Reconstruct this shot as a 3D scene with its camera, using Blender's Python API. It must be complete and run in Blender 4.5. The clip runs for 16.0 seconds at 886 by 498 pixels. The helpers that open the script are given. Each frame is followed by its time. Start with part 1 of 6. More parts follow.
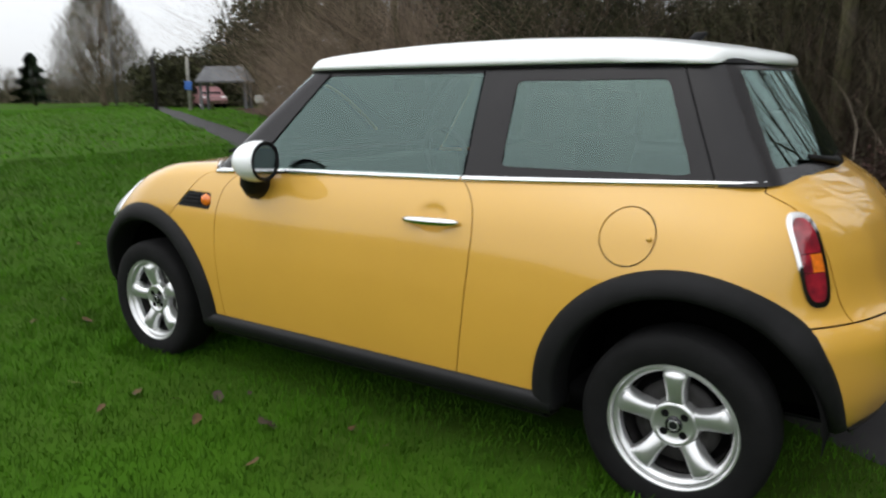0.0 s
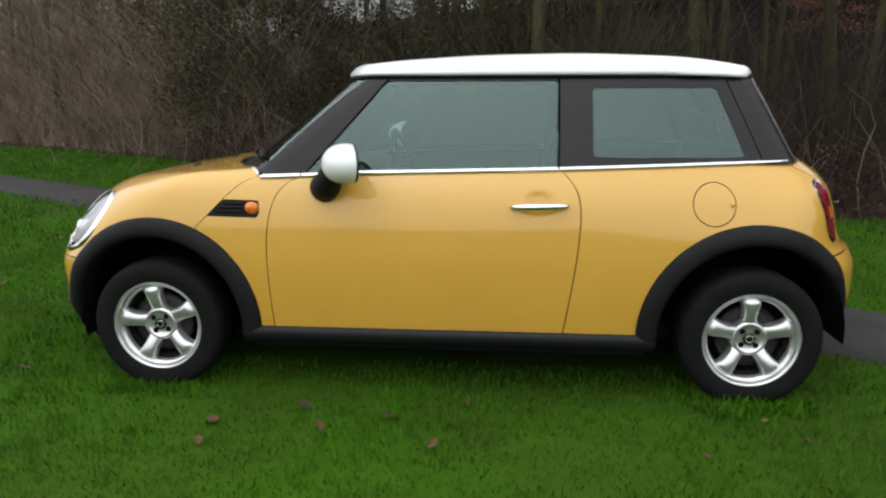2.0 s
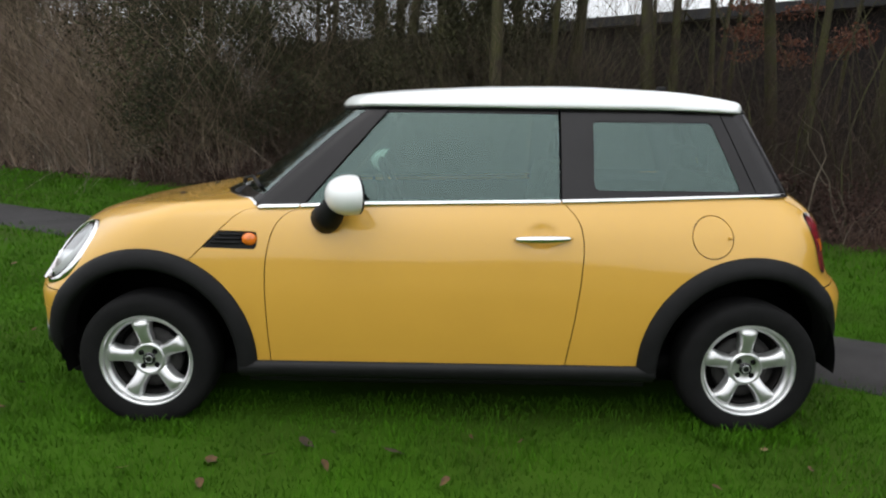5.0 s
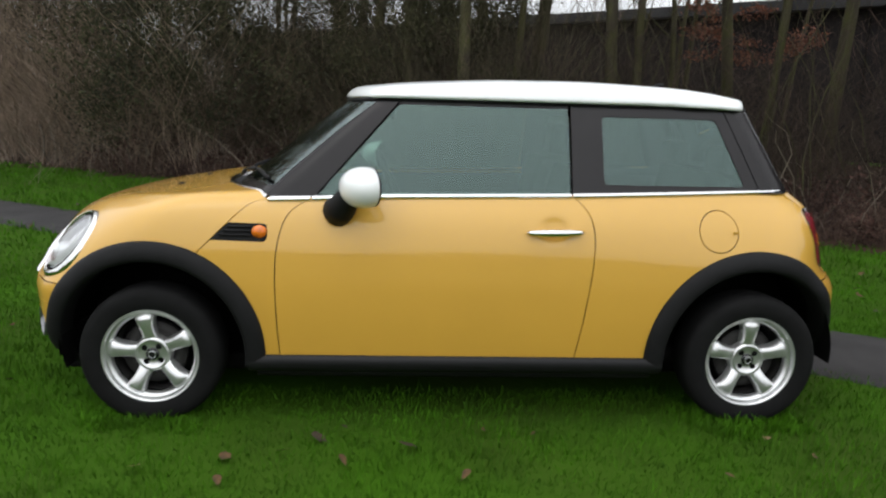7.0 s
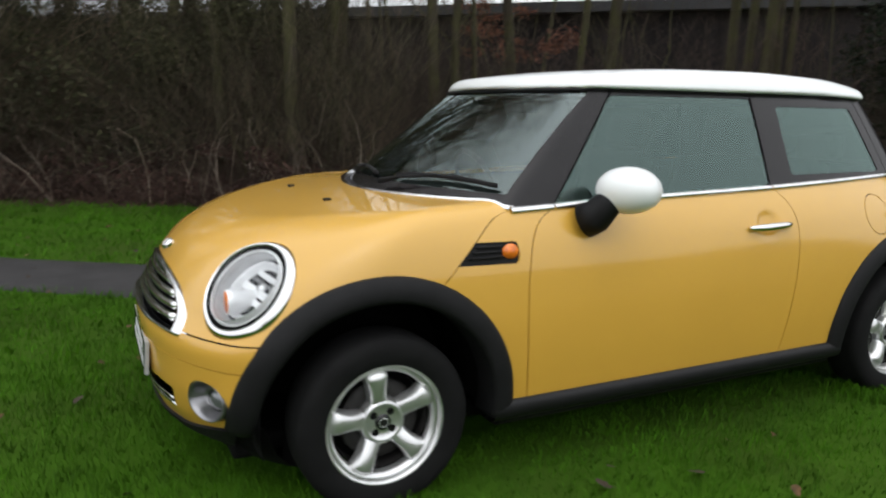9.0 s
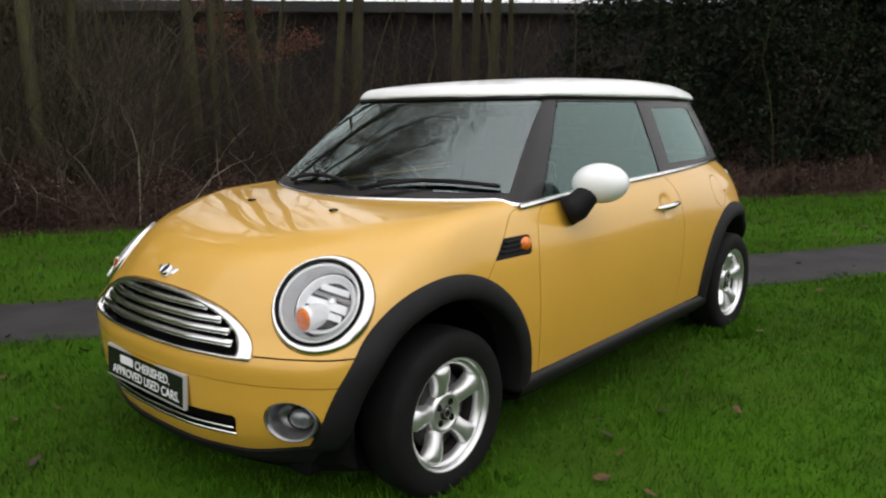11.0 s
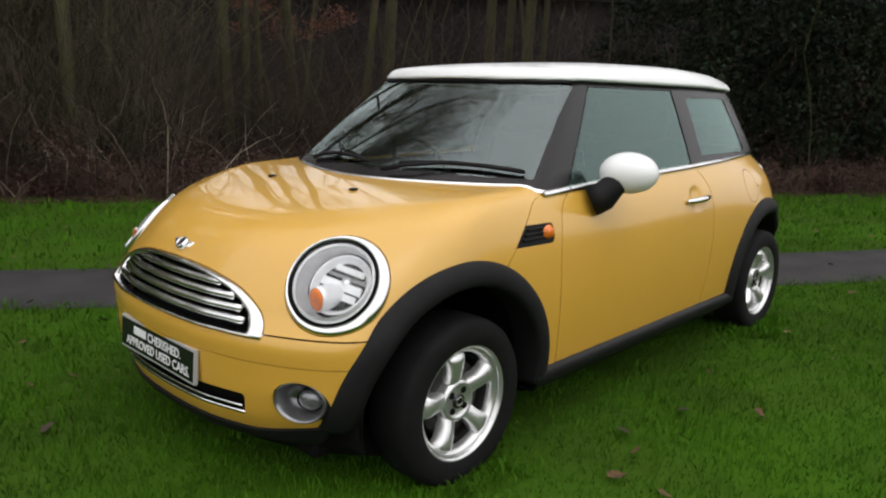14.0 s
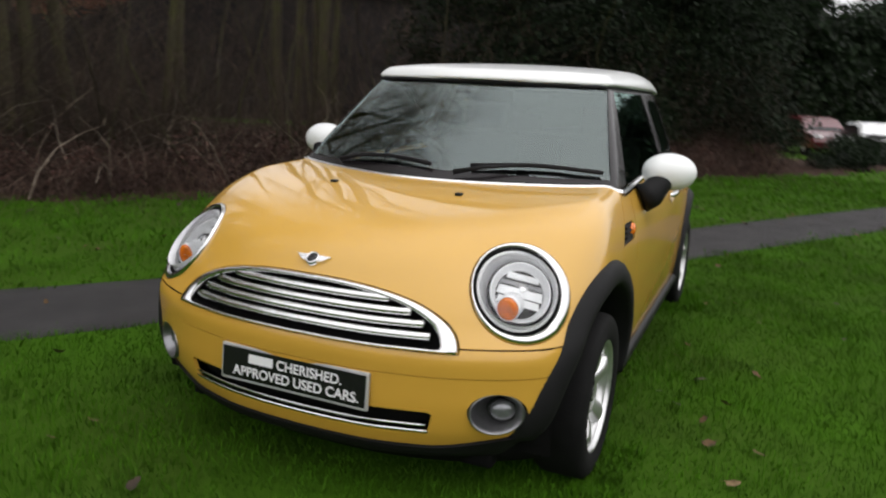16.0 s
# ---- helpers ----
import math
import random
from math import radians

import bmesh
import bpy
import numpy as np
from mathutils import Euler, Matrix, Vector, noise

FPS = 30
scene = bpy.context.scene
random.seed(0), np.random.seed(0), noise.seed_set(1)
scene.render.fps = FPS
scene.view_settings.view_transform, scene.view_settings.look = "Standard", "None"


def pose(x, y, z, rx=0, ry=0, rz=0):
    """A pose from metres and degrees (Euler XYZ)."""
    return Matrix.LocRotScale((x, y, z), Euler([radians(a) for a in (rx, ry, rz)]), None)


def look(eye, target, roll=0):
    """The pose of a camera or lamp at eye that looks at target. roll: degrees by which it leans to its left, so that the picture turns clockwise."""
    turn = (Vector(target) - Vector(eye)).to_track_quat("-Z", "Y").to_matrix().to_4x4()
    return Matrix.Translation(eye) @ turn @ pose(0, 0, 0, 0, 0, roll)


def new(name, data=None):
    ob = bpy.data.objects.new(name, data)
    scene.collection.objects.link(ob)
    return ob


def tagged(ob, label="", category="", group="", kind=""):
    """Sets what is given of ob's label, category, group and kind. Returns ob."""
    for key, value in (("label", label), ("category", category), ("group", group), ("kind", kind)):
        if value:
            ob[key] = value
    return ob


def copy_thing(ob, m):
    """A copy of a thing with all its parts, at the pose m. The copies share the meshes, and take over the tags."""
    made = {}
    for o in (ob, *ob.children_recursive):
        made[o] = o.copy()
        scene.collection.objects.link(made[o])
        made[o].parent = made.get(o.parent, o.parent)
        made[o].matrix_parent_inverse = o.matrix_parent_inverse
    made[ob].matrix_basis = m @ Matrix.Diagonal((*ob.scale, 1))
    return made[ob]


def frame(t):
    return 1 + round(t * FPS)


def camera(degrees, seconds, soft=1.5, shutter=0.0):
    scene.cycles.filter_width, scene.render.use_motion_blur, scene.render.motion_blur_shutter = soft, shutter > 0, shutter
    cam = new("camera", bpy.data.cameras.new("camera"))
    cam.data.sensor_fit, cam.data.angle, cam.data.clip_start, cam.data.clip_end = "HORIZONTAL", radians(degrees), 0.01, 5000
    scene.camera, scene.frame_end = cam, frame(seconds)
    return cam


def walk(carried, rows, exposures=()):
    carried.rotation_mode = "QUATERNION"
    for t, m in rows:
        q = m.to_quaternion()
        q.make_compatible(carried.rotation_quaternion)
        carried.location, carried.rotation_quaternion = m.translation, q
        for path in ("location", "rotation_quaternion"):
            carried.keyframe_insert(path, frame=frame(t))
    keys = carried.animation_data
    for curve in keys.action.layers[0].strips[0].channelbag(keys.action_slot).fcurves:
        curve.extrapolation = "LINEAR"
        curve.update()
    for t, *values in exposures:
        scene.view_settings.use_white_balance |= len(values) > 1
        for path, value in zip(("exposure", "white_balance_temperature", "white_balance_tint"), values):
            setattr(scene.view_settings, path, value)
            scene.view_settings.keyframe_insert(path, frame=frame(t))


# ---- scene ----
# the camera and its walk round the car (the car's nose points to -x, its near side to -y)
cam = camera(62.3, 16.0, soft=2.1, shutter=0.5)
PATH = [
    (0, (1.792, -2.803, 1.278), (0.697, -1.186, 0.844), -0.6),
    (0.2, (1.649, -2.92, 1.261), (0.656, -1.24, 0.825), 2.1),
    (0.5, (1.512, -3.124, 1.287), (0.84, -1.279, 0.904), 0.2),
    (0.7, (1.338, -3.284, 1.234), (0.722, -1.418, 0.863), 1.6),
    (1, (1.034, -3.417, 1.192), (0.524, -1.514, 0.843), -0.5),
    (1.2, (0.855, -3.489, 1.178), (0.447, -1.577, 0.757), -1.4),
    (1.5, (0.587, -3.59, 1.253), (0.34, -1.643, 0.868), -1.1),
    (2, (0.247, -3.696, 1.276), (0.077, -1.748, 0.858), -0.1),
    (2.5, (0.094, -3.657, 1.287), (0.008, -1.703, 0.874), -0.2),
    (3, (-0.01, -3.68, 1.314), (-0.009, -1.715, 0.938), 0.3),
    (3.5, (-0.003, -3.673, 1.319), (-0.011, -1.706, 0.957), 0.6),
    (4, (0.003, -3.676, 1.317), (-0.015, -1.71, 0.95), 0.8),
    (6.5, (-0.023, -3.671, 1.319), (0.008, -1.704, 0.962), 1.0),
    (7, (-0.245, -3.665, 1.309), (-0.127, -1.705, 0.932), 1.7),
    (7.5, (-0.529, -3.484, 1.237), (-0.299, -1.542, 0.82), 1.5),
    (7.7, (-0.741, -3.398, 1.294), (-0.341, -1.481, 0.889), 4.0),
    (8, (-1.007, -3.365, 1.295), (-0.411, -1.482, 0.983), 3.7),
    (8.2, (-1.247, -3.311, 1.275), (-0.607, -1.459, 0.874), 2.9),
    (8.5, (-1.55, -3.134, 1.251), (-0.891, -1.295, 0.823), 2.7),
    (8.7, (-1.737, -2.979, 1.248), (-1.016, -1.155, 0.854), 1.9),
    (10.8, (-2.952, -2.321, 1.289), (-1.477, -1.031, 0.89), -0.3),
    (11, (-2.954, -2.298, 1.286), (-1.483, -0.994, 0.916), -0.5),
    (11.5, (-2.924, -2.285, 1.273), (-1.49, -0.951, 0.866), -0.5),
    (12, (-2.893, -2.27, 1.273), (-1.481, -0.919, 0.848), -0.1),
    (12.5, (-2.883, -2.271, 1.269), (-1.472, -0.923, 0.832), 0.1),
    (13, (-2.877, -2.273, 1.272), (-1.466, -0.922, 0.84), 0.7),
    (13.5, (-2.884, -2.271, 1.274), (-1.472, -0.919, 0.852), 1.0),
    (14, (-2.897, -2.274, 1.276), (-1.479, -0.925, 0.863), 1.6),
    (14.5, (-3.046, -2.213, 1.262), (-1.585, -0.907, 0.863), 3.3),
    (15, (-3.176, -1.94, 1.194), (-1.656, -0.719, 0.75), 2.9),
    (15.3, (-3.239, -1.692, 1.236), (-1.659, -0.564, 0.756), 2.7),
    (15.5, (-3.366, -1.558, 1.252), (-1.711, -0.504, 0.865), 4.1),
    (15.7, (-3.491, -1.433, 1.204), (-1.762, -0.493, 0.849), 4.6),
    (16, (-3.603, -1.228, 1.285), (-1.809, -0.449, 0.866), 2.9),
]
walk(cam, [(t, look(eye, target, roll)) for t, eye, target, roll in PATH], exposures=[(0, 0.25, 6500, 10), (8.7, 0.20, 6500, 10), (10.8, 0.12, 6750, 13), (16, 0.08, 6750, 13)])

# ---------------------------------------------------------------- sky and light
# a bright overcast sky: a pale veil over the clear-sky model, and a very wide weak sun
SKY, VEIL, SUN = 0.204, 6.5, 0.5
sky_world = bpy.data.worlds.new("overcast_sky")
scene.world = sky_world
sky_world.use_nodes = True
wn, wl = sky_world.node_tree.nodes, sky_world.node_tree.links
sky_tex = wn.new("ShaderNodeTexSky")
sky_tex.sky_type, sky_tex.sun_disc = "NISHITA", False
sky_tex.sun_elevation, sky_tex.sun_rotation = radians(60), radians(205)
sky_tex.dust_density = 2.0
grey = wn.new("ShaderNodeHueSaturation")
grey.inputs["Saturation"].default_value = 0.25
veil = wn.new("ShaderNodeMix")
veil.data_type = "RGBA"
veil.inputs["Factor"].default_value = 0.7
veil.inputs["B"].default_value = (VEIL * 0.96, VEIL * 0.99, VEIL * 1.03, 1)
# an overcast sky is nearly three times as bright overhead as at the horizon
sky_co, sky_up, rise_, dome = wn.new("ShaderNodeTexCoord"), wn.new("ShaderNodeSeparateXYZ"), wn.new("ShaderNodeMapRange"), wn.new("ShaderNodeMix")
rise_.inputs["To Min"].default_value, rise_.inputs["To Max"].default_value = 0.66, 1.36
dome.data_type, dome.blend_type = "RGBA", "MULTIPLY"
dome.inputs["Factor"].default_value = 1.0
wl.new(sky_co.outputs["Generated"], sky_up.inputs[0])
wl.new(sky_up.outputs["Z"], rise_.inputs["Value"])
wl.new(rise_.outputs[0], dome.inputs["B"])
wl.new(sky_tex.outputs[0], grey.inputs["Color"])
wl.new(grey.outputs[0], veil.inputs["A"])
wl.new(veil.outputs["Result"], dome.inputs["A"])
wl.new(dome.outputs["Result"], wn["Background"].inputs[0])
wn["Background"].inputs[1].default_value = SKY
sun = new("sun", bpy.data.lights.new("sun", "SUN"))
sun.data.energy, sun.data.angle, sun.data.color = SUN, radians(170), (1.0, 0.98, 0.95)
sun.matrix_world = look((-3, -8, 26), (0, 0, 0))

# ---------------------------------------------------------------- materials


def mat(name, color, rough=0.5, metal=0.0, coat=0.0, spec=0.5, vary=0.0, scale=8.0, bump=0.0, bscale=60.0, second=None, island=0.0, coat_rough=0.03):
    """A principled material with two scales of variation and a fine relief."""
    m = bpy.data.materials.new(name)
    m.use_nodes = True
    n, l = m.node_tree.nodes, m.node_tree.links
    p = n["Principled BSDF"]
    p.inputs["Base Color"].default_value = (*color, 1)
    p.inputs["Roughness"].default_value = rough
    p.inputs["Metallic"].default_value = metal
    p.inputs["Coat Weight"].default_value = coat
    p.inputs["Coat Roughness"].default_value = coat_rough
    p.inputs["Specular IOR Level"].default_value = spec
    if vary or second or island:
        co = n.new("ShaderNodeTexCoord")
        big = n.new("ShaderNodeTexNoise")
        big.inputs["Scale"].default_value, big.inputs["Detail"].default_value = scale, 6
        l.new(co.outputs["Object"], big.inputs["Vector"])
        ramp = n.new("ShaderNodeMapRange")
        ramp.inputs["From Min"].default_value, ramp.inputs["From Max"].default_value = 0.35, 0.65
        l.new(big.outputs["Fac"], ramp.inputs["Value"])
        mix = n.new("ShaderNodeMix")
        mix.data_type = "RGBA"
        other = second if second else tuple(c * (1 - vary) for c in color)
        mix.inputs["A"].default_value, mix.inputs["B"].default_value = (*color, 1), (*other, 1)
        l.new(ramp.outputs[0], mix.inputs["Factor"])
        out = mix.outputs["Result"]
        if island:
            geo = n.new("ShaderNodeNewGeometry")
            hsv = n.new("ShaderNodeHueSaturation")
            val = n.new("ShaderNodeMapRange")
            val.inputs["To Min"].default_value, val.inputs["To Max"].default_value = 1 - island, 1 + island
            l.new(geo.outputs["Random Per Island"], val.inputs["Value"])
            l.new(val.outputs[0], hsv.inputs["Value"])
            l.new(out, hsv.inputs["Color"])
            out = hsv.outputs[0]
        l.new(out, p.inputs["Base Color"])
    if bump:
        co2 = n.new("ShaderNodeTexCoord")
        fine = n.new("ShaderNodeTexNoise")
        fine.inputs["Scale"].default_value, fine.inputs["Detail"].default_value = bscale, 4
        bp = n.new("ShaderNodeBump")
        bp.inputs["Strength"].default_value, bp.inputs["Distance"].default_value = bump, 0.01
        l.new(co2.outputs["Object"], fine.inputs["Vector"])
        l.new(fine.outputs["Fac"], bp.inputs["Height"])
        l.new(bp.outputs[0], p.inputs["Normal"])
    return m


def glass_mat(name, tint, ior=1.52, rough=0.0, shine=(1, 1, 1)):
    m = bpy.data.materials.new(name)
    m.use_nodes = True
    n, l = m.node_tree.nodes, m.node_tree.links
    n.remove(n["Principled BSDF"])
    clear, gloss, mix, fr = n.new("ShaderNodeBsdfTransparent"), n.new("ShaderNodeBsdfGlossy"), n.new("ShaderNodeMixShader"), n.new("ShaderNodeFresnel")
    clear.inputs["Color"].default_value = (*tint, 1)
    gloss.inputs["Roughness"].default_value = rough
    gloss.inputs["Color"].default_value = (*shine, 1)
    fr.inputs["IOR"].default_value = ior
    l.new(fr.outputs[0], mix.inputs[0])
    l.new(clear.outputs[0], mix.inputs[1])
    l.new(gloss.outputs[0], mix.inputs[2])
    l.new(mix.outputs[0], n["Material Output"].inputs[0])
    return m


M_YELLOW = mat("yellow_paint", (0.615, 0.343, 0.044), 0.45, 0.0, 1.0, 0.45, vary=0.04, scale=3.0, coat_rough=0.025)
M_WHITE = mat("white_paint", (0.82, 0.84, 0.83), 0.35, 0.0, 0.6, vary=0.03, scale=4.0)
M_TRIM = mat("black_plastic", (0.0075, 0.0075, 0.008), 0.65, spec=0.22, vary=0.3, scale=20, bump=0.15, bscale=400)
M_GLOSS = mat("black_gloss", (0.012, 0.0105, 0.011), 0.22, 0.0, 0.0, 0.30, vary=0.2, scale=5)
M_DARK = mat("dark_inside", (0.006, 0.006, 0.006), 0.9, spec=0.1, vary=0.3, scale=6)
M_MIRROR = mat("mirror_glass", (0.30, 0.31, 0.32), 0.04, 1.0, vary=0.05, scale=5)
M_CHROME = mat("chrome", (0.82, 0.82, 0.82), 0.09, 1.0, vary=0.08, scale=12)
M_SILL = mat("black_sill_plastic", (0.0075, 0.0075, 0.008), 0.5, spec=0.28, vary=0.3, scale=20)
M_ALLOY = mat("silver_alloy", (0.72, 0.725, 0.72), 0.30, 0.85, 0.4, vary=0.12, scale=14)
M_TYRE = mat("tyre_rubber", (0.0065, 0.0065, 0.0065), 0.8, spec=0.18, vary=0.4, scale=18, bump=0.2, bscale=150)
M_BRAKE = mat("brake_steel", (0.030, 0.028, 0.027), 0.6, 0.4, vary=0.4, scale=25)
M_REFL = mat("lamp_reflector", (0.93, 0.94, 0.95), 0.3, 0.15, 0.4, vary=0.10, scale=30)
M_BOWL = mat("satin_silver", (0.94, 0.95, 0.96), 0.35, 0.0, 0.3, vary=0.10, scale=25)
M_FOGB = mat("fog_lamp_silver", (0.27, 0.27, 0.28), 0.28, 0.85, vary=0.2, scale=25)
M_RING = mat("bright_ring", (0.86, 0.87, 0.87), 0.25, 0.2, 0.5, vary=0.06, scale=30)
M_FOG = mat("smoked_lamp_glass", (0.22, 0.23, 0.24), 0.12, 0.5, 0.6, vary=0.25, scale=40)
M_AMBER = mat("amber_lens", (0.88, 0.21, 0.015), 0.25, 0.0, 0.5, vary=0.35, scale=55)
M_RED = mat("red_lens", (0.34, 0.018, 0.030), 0.15, 0.0, 1.0, second=(0.13, 0.012, 0.02), scale=22)
M_SEAT = mat("dark_seat_cloth", (0.03, 0.03, 0.032), 0.9, vary=0.3, scale=30)
M_PLATE = mat("plate_black", (0.01, 0.01, 0.011), 0.25, vary=0.2, scale=20)
M_PLATEB = mat("plate_border", (0.55, 0.55, 0.55), 0.35, 0.3, vary=0.1, scale=20)
M_LETTER = mat("letter_white", (0.8, 0.8, 0.8), 0.4, vary=0.03, scale=20)
M_GLASS = glass_mat("green_tinted_glass", (0.40, 0.54, 0.48), 1.88, shine=(0.74, 1.0, 0.93))
M_SCREEN = glass_mat("windscreen_glass", (0.55, 0.70, 0.64), 2.1, shine=(0.86, 1.0, 0.97))
M_LENS = glass_mat("clear_lens", (0.93, 0.94, 0.94), 1.5)

M_GROUND = mat("turf_soil", (0.036, 0.098, 0.005), 0.95, second=(0.034, 0.064, 0.008), scale=0.9, bump=0.6, bscale=30, spec=0.05)
M_GRASS = mat("grass_blade", (0.046, 0.134, 0.0042), 0.7, second=(0.032, 0.084, 0.0045), scale=3.2, island=0.26, spec=0.10)
M_TURF = mat("open_lawn_blade", (0.060, 0.182, 0.008), 0.7, second=(0.060, 0.132, 0.011), scale=0.5, island=0.30, spec=0.10)
M_PATH = mat("worn_asphalt", (0.044, 0.042, 0.042), 0.9, second=(0.030, 0.029, 0.029), scale=3.0, bump=0.7, bscale=220, spec=0.3)
M_BARK = mat("mossy_bark", (0.062, 0.053, 0.040), 0.95, second=(0.076, 0.076, 0.032), scale=3.5, bump=0.8, bscale=25, spec=0.1)
M_TWIG = mat("bare_twig", (0.310, 0.238, 0.180), 0.95, second=(0.160, 0.118, 0.088), scale=1.2, island=0.45, spec=0.1)
M_BRAMBLE = mat("bramble_stem", (0.125, 0.085, 0.068), 0.95, second=(0.045, 0.029, 0.023), scale=1.5, island=0.5, spec=0.1)
# darker bramble stem: the shade deep in the wood is put into its colour
M_DEEP_SHADE = mat("shaded_deep_stem", (0.074, 0.057, 0.042), 0.95, second=(0.032, 0.025, 0.019), scale=1.5, island=0.5, spec=0.1)
M_DRY = mat("dry_pale_stem", (0.24, 0.20, 0.155), 0.95, second=(0.12, 0.095, 0.07), scale=2.0, island=0.4)
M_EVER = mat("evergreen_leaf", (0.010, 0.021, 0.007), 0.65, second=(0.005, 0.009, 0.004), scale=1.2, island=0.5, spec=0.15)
M_IVY = mat("olive_ivy_leaf", (0.062, 0.062, 0.028), 0.8, second=(0.028, 0.029, 0.015), scale=1.2, island=0.5, spec=0.2)
M_RUST = mat("rusty_beech_leaf", (0.22, 0.085, 0.045), 0.9, second=(0.13, 0.05, 0.03), scale=2.0, island=0.4)
M_OLIVE = mat("lichened_twig", (0.150, 0.130, 0.088), 0.95, second=(0.070, 0.062, 0.040), scale=1.4, island=0.45, spec=0.1)
M_BRACKEN = mat("dead_bracken_leaf", (0.085, 0.048, 0.038), 0.95, second=(0.036, 0.022, 0.019), scale=1.6, island=0.55, spec=0.1)
M_LITTER = mat("leaf_litter", (0.058, 0.032, 0.022), 0.95, second=(0.024, 0.015, 0.011), scale=4.0, bump=0.8, bscale=40, spec=0.1)
M_CLAD = mat("dark_cladding", (0.028, 0.024, 0.024), 0.85, second=(0.015, 0.013, 0.014), scale=0.6, spec=0.2)
M_FASCIA = mat("grey_fascia", (0.045, 0.045, 0.048), 0.7, vary=0.3, scale=1.0)
M_LEAFB = mat("fallen_leaf_brown", (0.105, 0.056, 0.018), 0.9, second=(0.040, 0.022, 0.009), scale=30)
M_LEAFP = mat("fallen_leaf_pale", (0.26, 0.18, 0.09), 0.9, second=(0.12, 0.07, 0.035), scale=30)
M_LEAFD = mat("fallen_leaf_dark", (0.040, 0.024, 0.012), 0.8, second=(0.02, 0.013, 0.007), scale=25)
M_FARC = mat("red_car_paint", (0.10, 0.009, 0.014), 0.3, 0.0, 0.8, vary=0.1)
M_FARW = mat("white_car_paint", (0.75, 0.76, 0.76), 0.3, 0.0, 0.8, vary=0.05)
M_POST = mat("weathered_post", (0.42, 0.40, 0.36), 0.8, vary=0.3)
M_BLUE = mat("blue_sign", (0.03, 0.12, 0.42), 0.5, vary=0.1)
M_SLATE = mat("grey_shelter_roof", (0.12, 0.12, 0.125), 0.8, vary=0.3, scale=2)
M_FADED = mat("faded_red_paint", (0.24, 0.11, 0.115), 0.5, 0.0, 0.2, vary=0.15)
M_SCRAP = mat("pale_litter", (0.55, 0.53, 0.50), 0.8, vary=0.3, scale=20)

# ---------------------------------------------------------------- small builders


def part(name, data, material, parent=None, label="", smooth=True):
    """Links vertices and faces, or a bmesh, as one mesh object, under a thing or a part."""
    me = bpy.data.meshes.new(name)
    if isinstance(data, bmesh.types.BMesh):
        data.to_mesh(me)
        data.free()
    else:
        v, f = data
        me.from_pydata([tuple(p) for p in v], [], [tuple(q) for q in f])
    me.materials.append(material)
    if smooth:
        me.shade_smooth()
    ob = new(name, me)
    if parent:
        ob.parent = parent
    if label:
        tagged(ob, label)
    return ob


def empty(name, label, category, group="", kind="", at=None):
    ob = new(name)
    if at:
        ob.matrix_world = at
    return tagged(ob, label, category, group, kind)


def raw(name, verts, tris, material, smooth=False):
    """A large mesh straight from arrays of vertices and triangles."""
    me = bpy.data.meshes.new(name)
    me.vertices.add(len(verts))
    me.vertices.foreach_set("co", np.asarray(verts, np.float32).ravel())
    tris = np.asarray(tris, np.int32)
    me.loops.add(tris.size)
    me.loops.foreach_set("vertex_index", tris.ravel())
    me.polygons.add(len(tris))
    me.polygons.foreach_set("loop_start", np.arange(0, tris.size, 3, dtype=np.int32))
    me.update(calc_edges=True)
    me.validate()
    me.materials.append(material)
    if smooth:
        me.shade_smooth()
    return new(name, me)


def box(bm, x0, y0, z0, x1, y1, z1, bevel=0.0):
    m = Matrix.Translation(((x0 + x1) / 2, (y0 + y1) / 2, (z0 + z1) / 2)) @ Matrix.Diagonal((abs(x1 - x0), abs(y1 - y0), abs(z1 - z0), 1))
    made = bmesh.ops.create_cube(bm, size=1, matrix=m)
    if bevel:
        edges = list({e for v in made["verts"] for e in v.link_edges})
        bmesh.ops.bevel(bm, geom=edges, offset=bevel, segments=2, affect="EDGES", profile=0.7)
    return bm


def boxes(*dims, bevel=0.0):
    bm = bmesh.new()
    for d in dims:
        box(bm, *d, bevel=bevel)
    return bm


def tube(points, radii, sides=8, caps=True):
    """Vertices and faces of a tapered tube along points."""
    pts = [Vector(p) for p in points]
    v, f = [], []
    side = None
    for i, p in enumerate(pts):
        t = (pts[min(i + 1, len(pts) - 1)] - pts[max(i - 1, 0)]).normalized()
        if side is None:
            side = t.orthogonal().normalized()
        side = (side - t * side.dot(t)).normalized()
        up = t.cross(side)
        r = radii[i] if hasattr(radii, "__len__") else radii
        for k in range(sides):
            a = 2 * math.pi * k / sides
            v.append(p + (side * math.cos(a) + up * math.sin(a)) * r)
    for i in range(len(pts) - 1):
        for k in range(sides):
            a, b = i * sides + k, i * sides + (k + 1) % sides
            f.append((a, b, b + sides, a + sides))
    if caps:
        f.append(tuple(range(sides))[::-1])
        f.append(tuple(range((len(pts) - 1) * sides, len(pts) * sides)))
    return v, f


def merge(*meshes):
    v, f = [], []
    for mv, mf in meshes:
        o = len(v)
        v += list(mv)
        f += [tuple(i + o for i in q) for q in mf]
    return v, f


